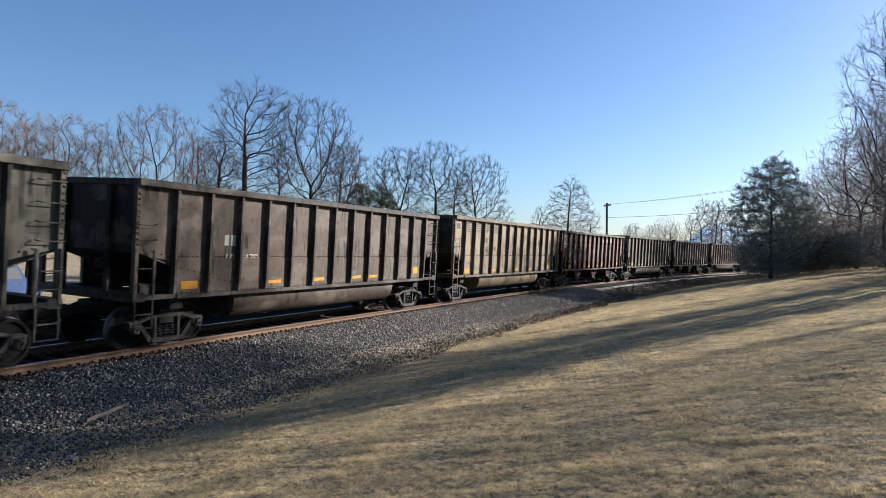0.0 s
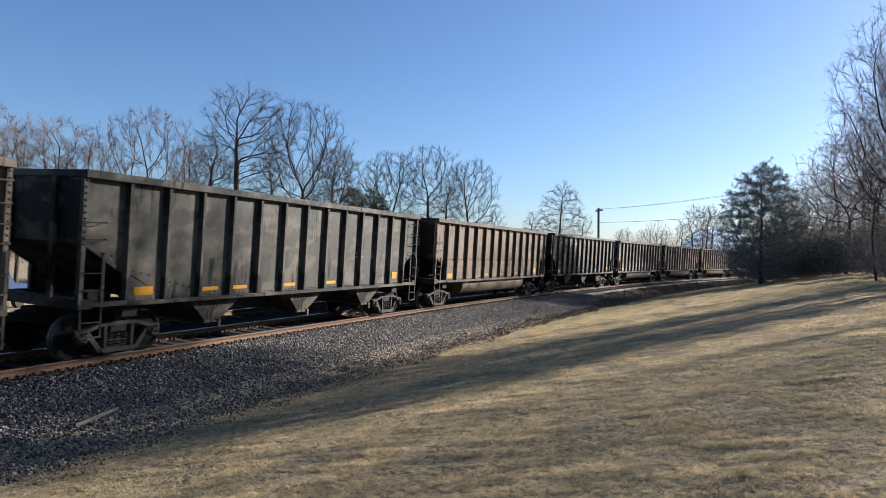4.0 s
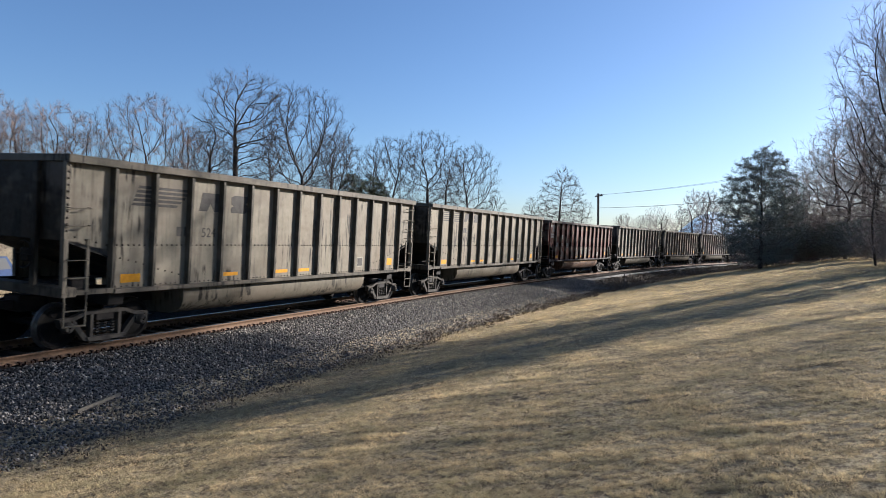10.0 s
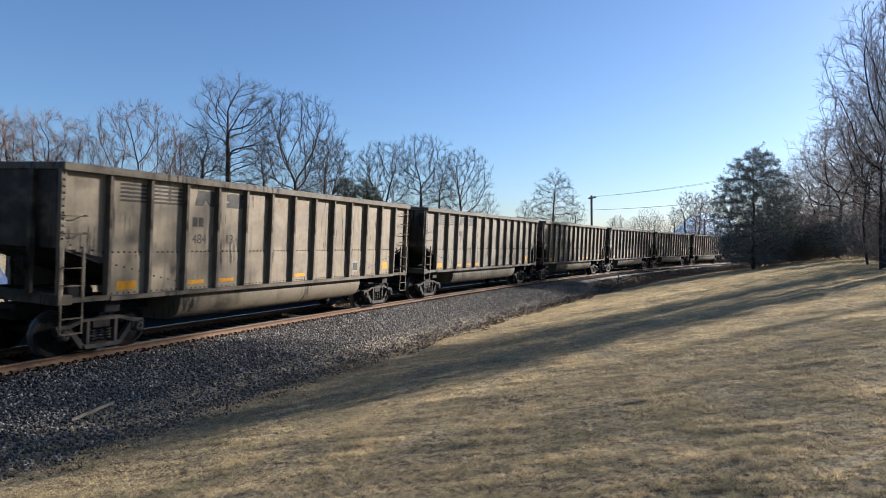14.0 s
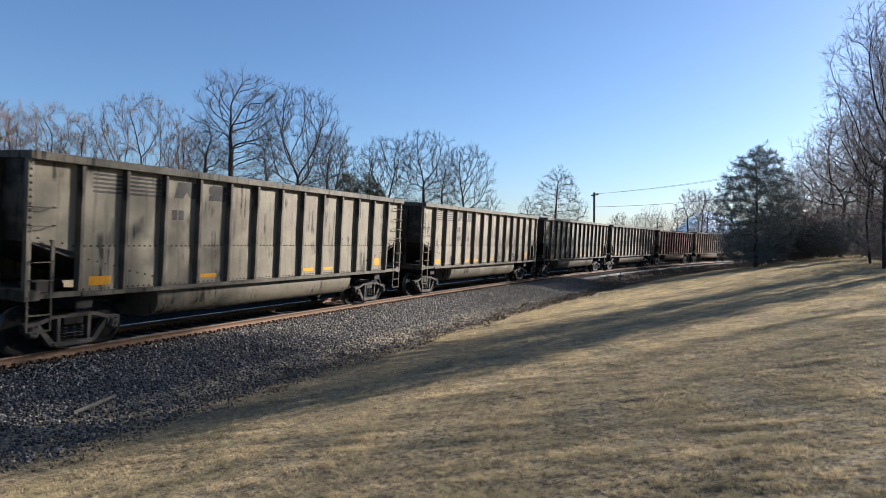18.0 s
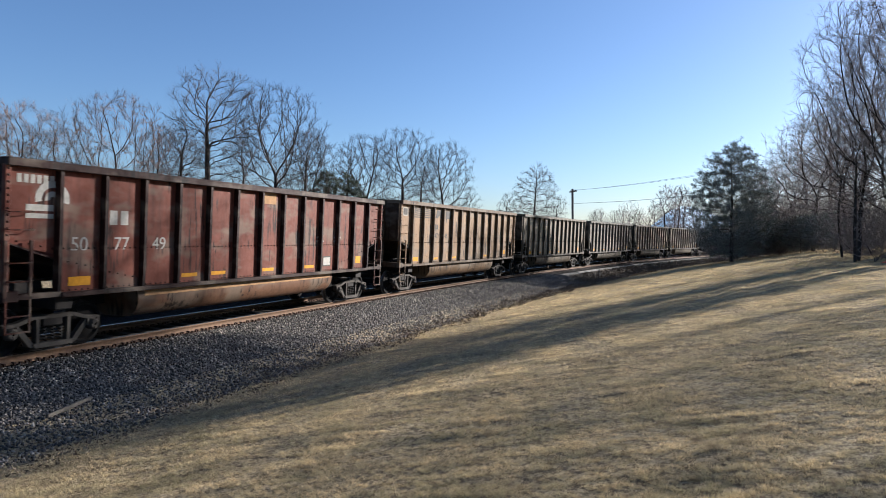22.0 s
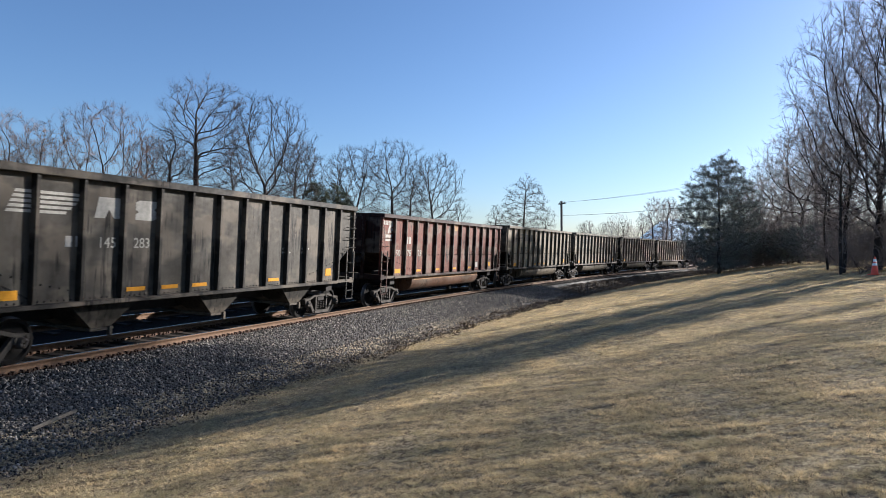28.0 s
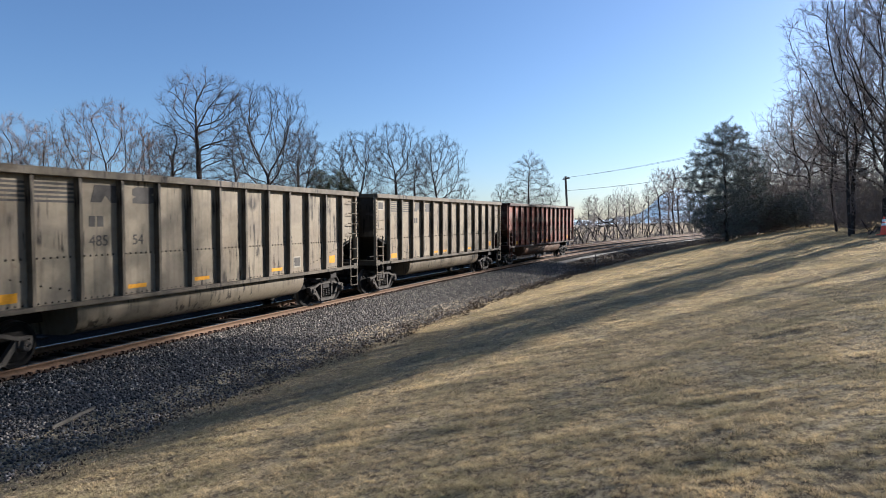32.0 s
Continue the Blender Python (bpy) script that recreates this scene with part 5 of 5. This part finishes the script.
def evergreen(seed, height, width, n, rounded):
    """Trunk, limbs that grow through the crown, and small needle sprays along the thin ones."""
    r = np.random.RandomState(seed)
    cedar = rounded == "broad"
    segs = branches(seed=seed, height=height, radius=width / 2, first=0.03 if cedar else 0.1, gauge=0.016, fine=0.012, points=1500 if cedar else 600,
                    leader=0.93, peak=0.38 if cedar else 0.5, twigs=0.9)
    thin = [(a, b) for a, b, ra, rb, level in segs if rb < 0.03]
    a, b = np.array([q[0][:] for q in thin]), np.array([q[1][:] for q in thin])
    idx = r.randint(0, len(a), n)
    f = r.uniform(0, 1, (n, 1))
    c = a[idx] * (1 - f) + b[idx] * f + r.normal(0, 0.08, (n, 3))
    d = (b - a)[idx]
    d = d / np.maximum(np.linalg.norm(d, axis=1), 1e-6)[:, None] + r.normal(0, 0.75, (n, 3)) + np.array([0, 0, 0.25])
    d /= np.linalg.norm(d, axis=1)[:, None]
    s = np.cross(d, r.normal(size=(n, 3)))
    s /= np.linalg.norm(s, axis=1)[:, None]
    ln, w = r.uniform(0.07, 0.2, (n, 1)), r.uniform(0.010, 0.024, (n, 1))
    v = np.stack([c - s * w, c + s * w, c + d * ln], 1).reshape(-1, 3)
    return sticks("trunk", segs, M_BARK, 4), raw_mesh("foliage", v, np.arange(3 * n).reshape(-1, 3), M_NEEDLE if cedar or rounded == "bush" else M_PINE)


def place_evergreen(az, dist, el, seed, width, n, label, rounded=False):
    x, y = dist * math.cos(radians(az)), dist * math.sin(radians(az))
    z = float(land(x, y))
    hgt = EYE[2] + dist * math.tan(radians(el)) - z
    top = new("evergreen_tree")
    top.matrix_world = pose(x, y, z)
    t, f = evergreen(seed, hgt, width, n, rounded)
    part("trunk", t, top)
    part("foliage", f, top)
    tagged(top, label, "tree", "evergreens")


place_evergreen(-3.9, 58, 7.6, 3, 6.8, 72000, "dark green cedar standing before the wood", "broad")
place_evergreen(29.5, 58, 5.2, 4, 3.4, 34000, "dark evergreen crown behind the railway", True)
place_evergreen(27.6, 60, 4.9, 9, 3.6, 34000, "dark evergreen crown behind the railway", True)
# added needle bushes stand in for the dense dark brush here
for az, d, el, seed, wide in ((-6.6, 64, 1.5, 6, 5.0), (-8.7, 61, 1.9, 16, 5.5), (-10.9, 58, 2.2, 17, 5.5), (-12.6, 50, 1.8, 19, 4.5)):
    place_evergreen(az, d, el, seed, wide, 16000, "evergreen bush standing in for dark brush under the bare trees", "bush")
# unseen cedar, added only to darken a shadow band on the lawn
place_evergreen(-21.7, 34.8, 16.7, 18, 1.9, 4000, "slim dark cedar added out of view to shade the lawn", True)

# ---- pole, cables, cone, stick, stake, far hill ----
pole = tagged(new("utility_pole"), "weathered wooden utility pole with a crossarm beyond the track", "utility pole")
PX, PY = 95 * math.cos(radians(8.55)), 95 * math.sin(radians(8.55))
pz = float(land(PX, PY))
ptop = EYE[2] + 95 * math.tan(radians(4.05))
pole.matrix_world = pose(PX, PY, pz, 0, 0, 30)
part("post", Geo().tube([(0, 0, -0.3), (0.0, 0.03, (ptop - pz) * 0.6), (0.18, 0.06, ptop - pz)], 0.16, 8).mesh("post", [M_POLE]), pole)
part("crossarm", Geo().box(-1.15, 1.35, -0.06, 0.06, ptop - pz - 0.42, ptop - pz - 0.26, 0, 0.01).mesh("crossarm", [M_POLE]), pole)
for x in (-0.9, -0.3, 0.6, 1.1):
    part("insulator", Geo().lathe([(0, 0.01), (0, 0.05), (0.1, 0.05), (0.16, 0.02)], 8).mesh("insulator", [M_POLE]), pole, at=pose(x, 0, ptop - pz - 0.26, 90))


def cable(a, b, sag, r=0.013):
    g = Geo()
    a, b = Vector(a), Vector(b)
    g.tube([a.lerp(b, i / 24) - Vector((0, 0, sag * 4 * (i / 24) * (1 - i / 24))) for i in range(25)], r, 4)
    tagged(new("overhead_cable", g.mesh("overhead_cable", [M_WIRE])), "thin dark overhead cable strung from the pole", "cable", "overhead cables")


def ahead(az, el, d):
    return (d * math.cos(radians(az)), d * math.sin(radians(az)), EYE[2] + d * math.tan(radians(el)))


cable(ahead(8.4, 3.95, 95), ahead(-9.0, 6.6, 85), 0.5)
cable(ahead(8.6, 3.95, 95), ahead(-9.0, 6.45, 86), 0.55)
cable(ahead(8.5, 2.85, 95), ahead(-9.0, 4.6, 85), 0.5, 0.02)

cone = tagged(new("traffic_cone"), "orange plastic traffic cone with white collars on the lawn's edge", "traffic cone")
cx, cy = 29.5 * math.cos(radians(-14.3)), 29.5 * math.sin(radians(-14.3))
cone.matrix_world = pose(cx, cy, float(land(cx, cy)), 2, 3, 20) @ Matrix.Diagonal((0.95, 0.95, 0.95, 1))


def turned(prof, n=20):
    g = Geo()
    vs = [(r * math.cos(6.2832 * k / n), r * math.sin(6.2832 * k / n), z) for z, r in prof for k in range(n)]
    g.add(vs, [(i * n + k, i * n + (k + 1) % n, (i + 1) * n + (k + 1) % n, (i + 1) * n + k) for i in range(len(prof) - 1) for k in range(n)])
    return g


part("body", turned([(0.03, 0.14), (0.71, 0.03), (0.72, 0.02), (0.72, 0.0)]).mesh("body", [M_CONE], True), cone)
part("base", Geo().box(-0.19, 0.19, -0.19, 0.19, 0.0, 0.035, 0, 0.01).mesh("base", [M_CONE]), cone)
for z in (0.42, 0.57):
    part("collar", turned([(z - 0.05, 0.14 - 0.11 * (z - 0.08) / 0.68 + 0.004), (z + 0.05, 0.14 - 0.11 * (z + 0.02) / 0.68 + 0.004)]).mesh("collar", [M_CONEWHITE], True), cone, "white reflective collar")

stick = new("wood_lath", Geo().beam((7.86, 9.40, -0.56), (8.85, 9.56, -0.50), 0.03, 0.055, 0, (0, 0, 1)).mesh("wood_lath", [M_STICK]))
tagged(stick, "bleached broken wooden lath lying on the ballast toe", "lath")
sx, sy = 47.5 * math.cos(radians(6.34)), 47.5 * math.sin(radians(6.34))
stake = new("marker_stake", Geo().box(-0.05, 0.05, -0.03, 0.03, -0.2, 1.0, 0, 0.01).mesh("marker_stake", [M_POLE]))
stake.matrix_world = pose(sx, sy, float(land(sx, sy)), 2, 3, 10)
tagged(stake, "short wooden marker stake beside the track", "stake")

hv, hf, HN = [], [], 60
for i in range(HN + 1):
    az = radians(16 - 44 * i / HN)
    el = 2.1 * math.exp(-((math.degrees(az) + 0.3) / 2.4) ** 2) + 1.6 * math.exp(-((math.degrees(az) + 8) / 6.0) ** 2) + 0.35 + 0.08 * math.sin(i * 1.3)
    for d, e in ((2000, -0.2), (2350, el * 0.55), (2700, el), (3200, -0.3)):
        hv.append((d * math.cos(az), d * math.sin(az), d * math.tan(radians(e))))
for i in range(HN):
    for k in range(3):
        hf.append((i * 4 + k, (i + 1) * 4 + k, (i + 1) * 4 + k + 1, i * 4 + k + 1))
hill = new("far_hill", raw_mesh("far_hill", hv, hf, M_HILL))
tagged(hill, "wooded hill on the horizon, blue from haze painted in", "hill", kind="structure")

# ---- parked vehicles beyond the railway ----
M_BLUE = plain("blue_car_paint", (0.012, 0.03, 0.085), 0.6, 0.3)
M_WHITECAR = plain("white_car_paint", (0.42, 0.42, 0.41), 0.3, 0.05)
M_GLASS = plain("dark_car_glass", (0.02, 0.022, 0.025), 0.45, 0.1)
M_TYRE = plain("tyre_rubber", (0.03, 0.03, 0.03), 0.85, 0.2)


def parked(az, dist, turn, mat, van, label):
    x, y = dist * math.cos(radians(az)), dist * math.sin(radians(az))
    v = new("van" if van else "pickup_truck")
    v.matrix_world = pose(x, y, float(land(x, y)), 0, 0, turn)
    if van:
        body = [(-2.6, 0.35), (2.3, 0.35), (2.6, 0.6), (2.6, 1.0), (1.75, 1.15), (1.1, 2.0), (-2.5, 2.05), (-2.6, 1.9)]
    else:
        body = [(-2.7, 0.45), (2.5, 0.45), (2.7, 0.65), (2.65, 1.05), (1.35, 1.15), (0.75, 1.8), (-0.45, 1.82), (-0.75, 1.2), (-2.7, 1.15)]
    part("body", Geo().prism(body, -0.92, 0.92).mesh("body", [mat]), v)
    for sy in (-0.925, 0.91):
        part("side_window", Geo().prism([(-0.35, 1.22), (1.05, 1.22), (0.66, 1.72), (-0.35, 1.74)], sy, sy + 0.015).mesh("side_window", [M_GLASS]), v)
        for wx in (-1.7, 1.65):
            part("wheel", Geo().lathe([(-0.12, 0.05), (-0.12, 0.22), (-0.1, 0.36), (0.1, 0.36), (0.12, 0.22), (0.12, 0.05)], 18).mesh("wheel", [M_TYRE], True), v, at=pose(wx, sy * 0.92, 0.36))
    tagged(v, label, "vehicle", "parked vehicles")


parked(56.6, 36, 20, M_BLUE, False, "blue pickup truck parked beyond the railway")
parked(-2.9, 172, 95, M_WHITECAR, True, "white van parked far off beyond the bend")
parked(-4.9, 176, 80, M_WHITECAR, False, "white pickup truck parked far off beyond the bend")
parked(61.5, 37, 15, M_WHITECAR, False, "white pickup truck parked beyond the railway")
motions()
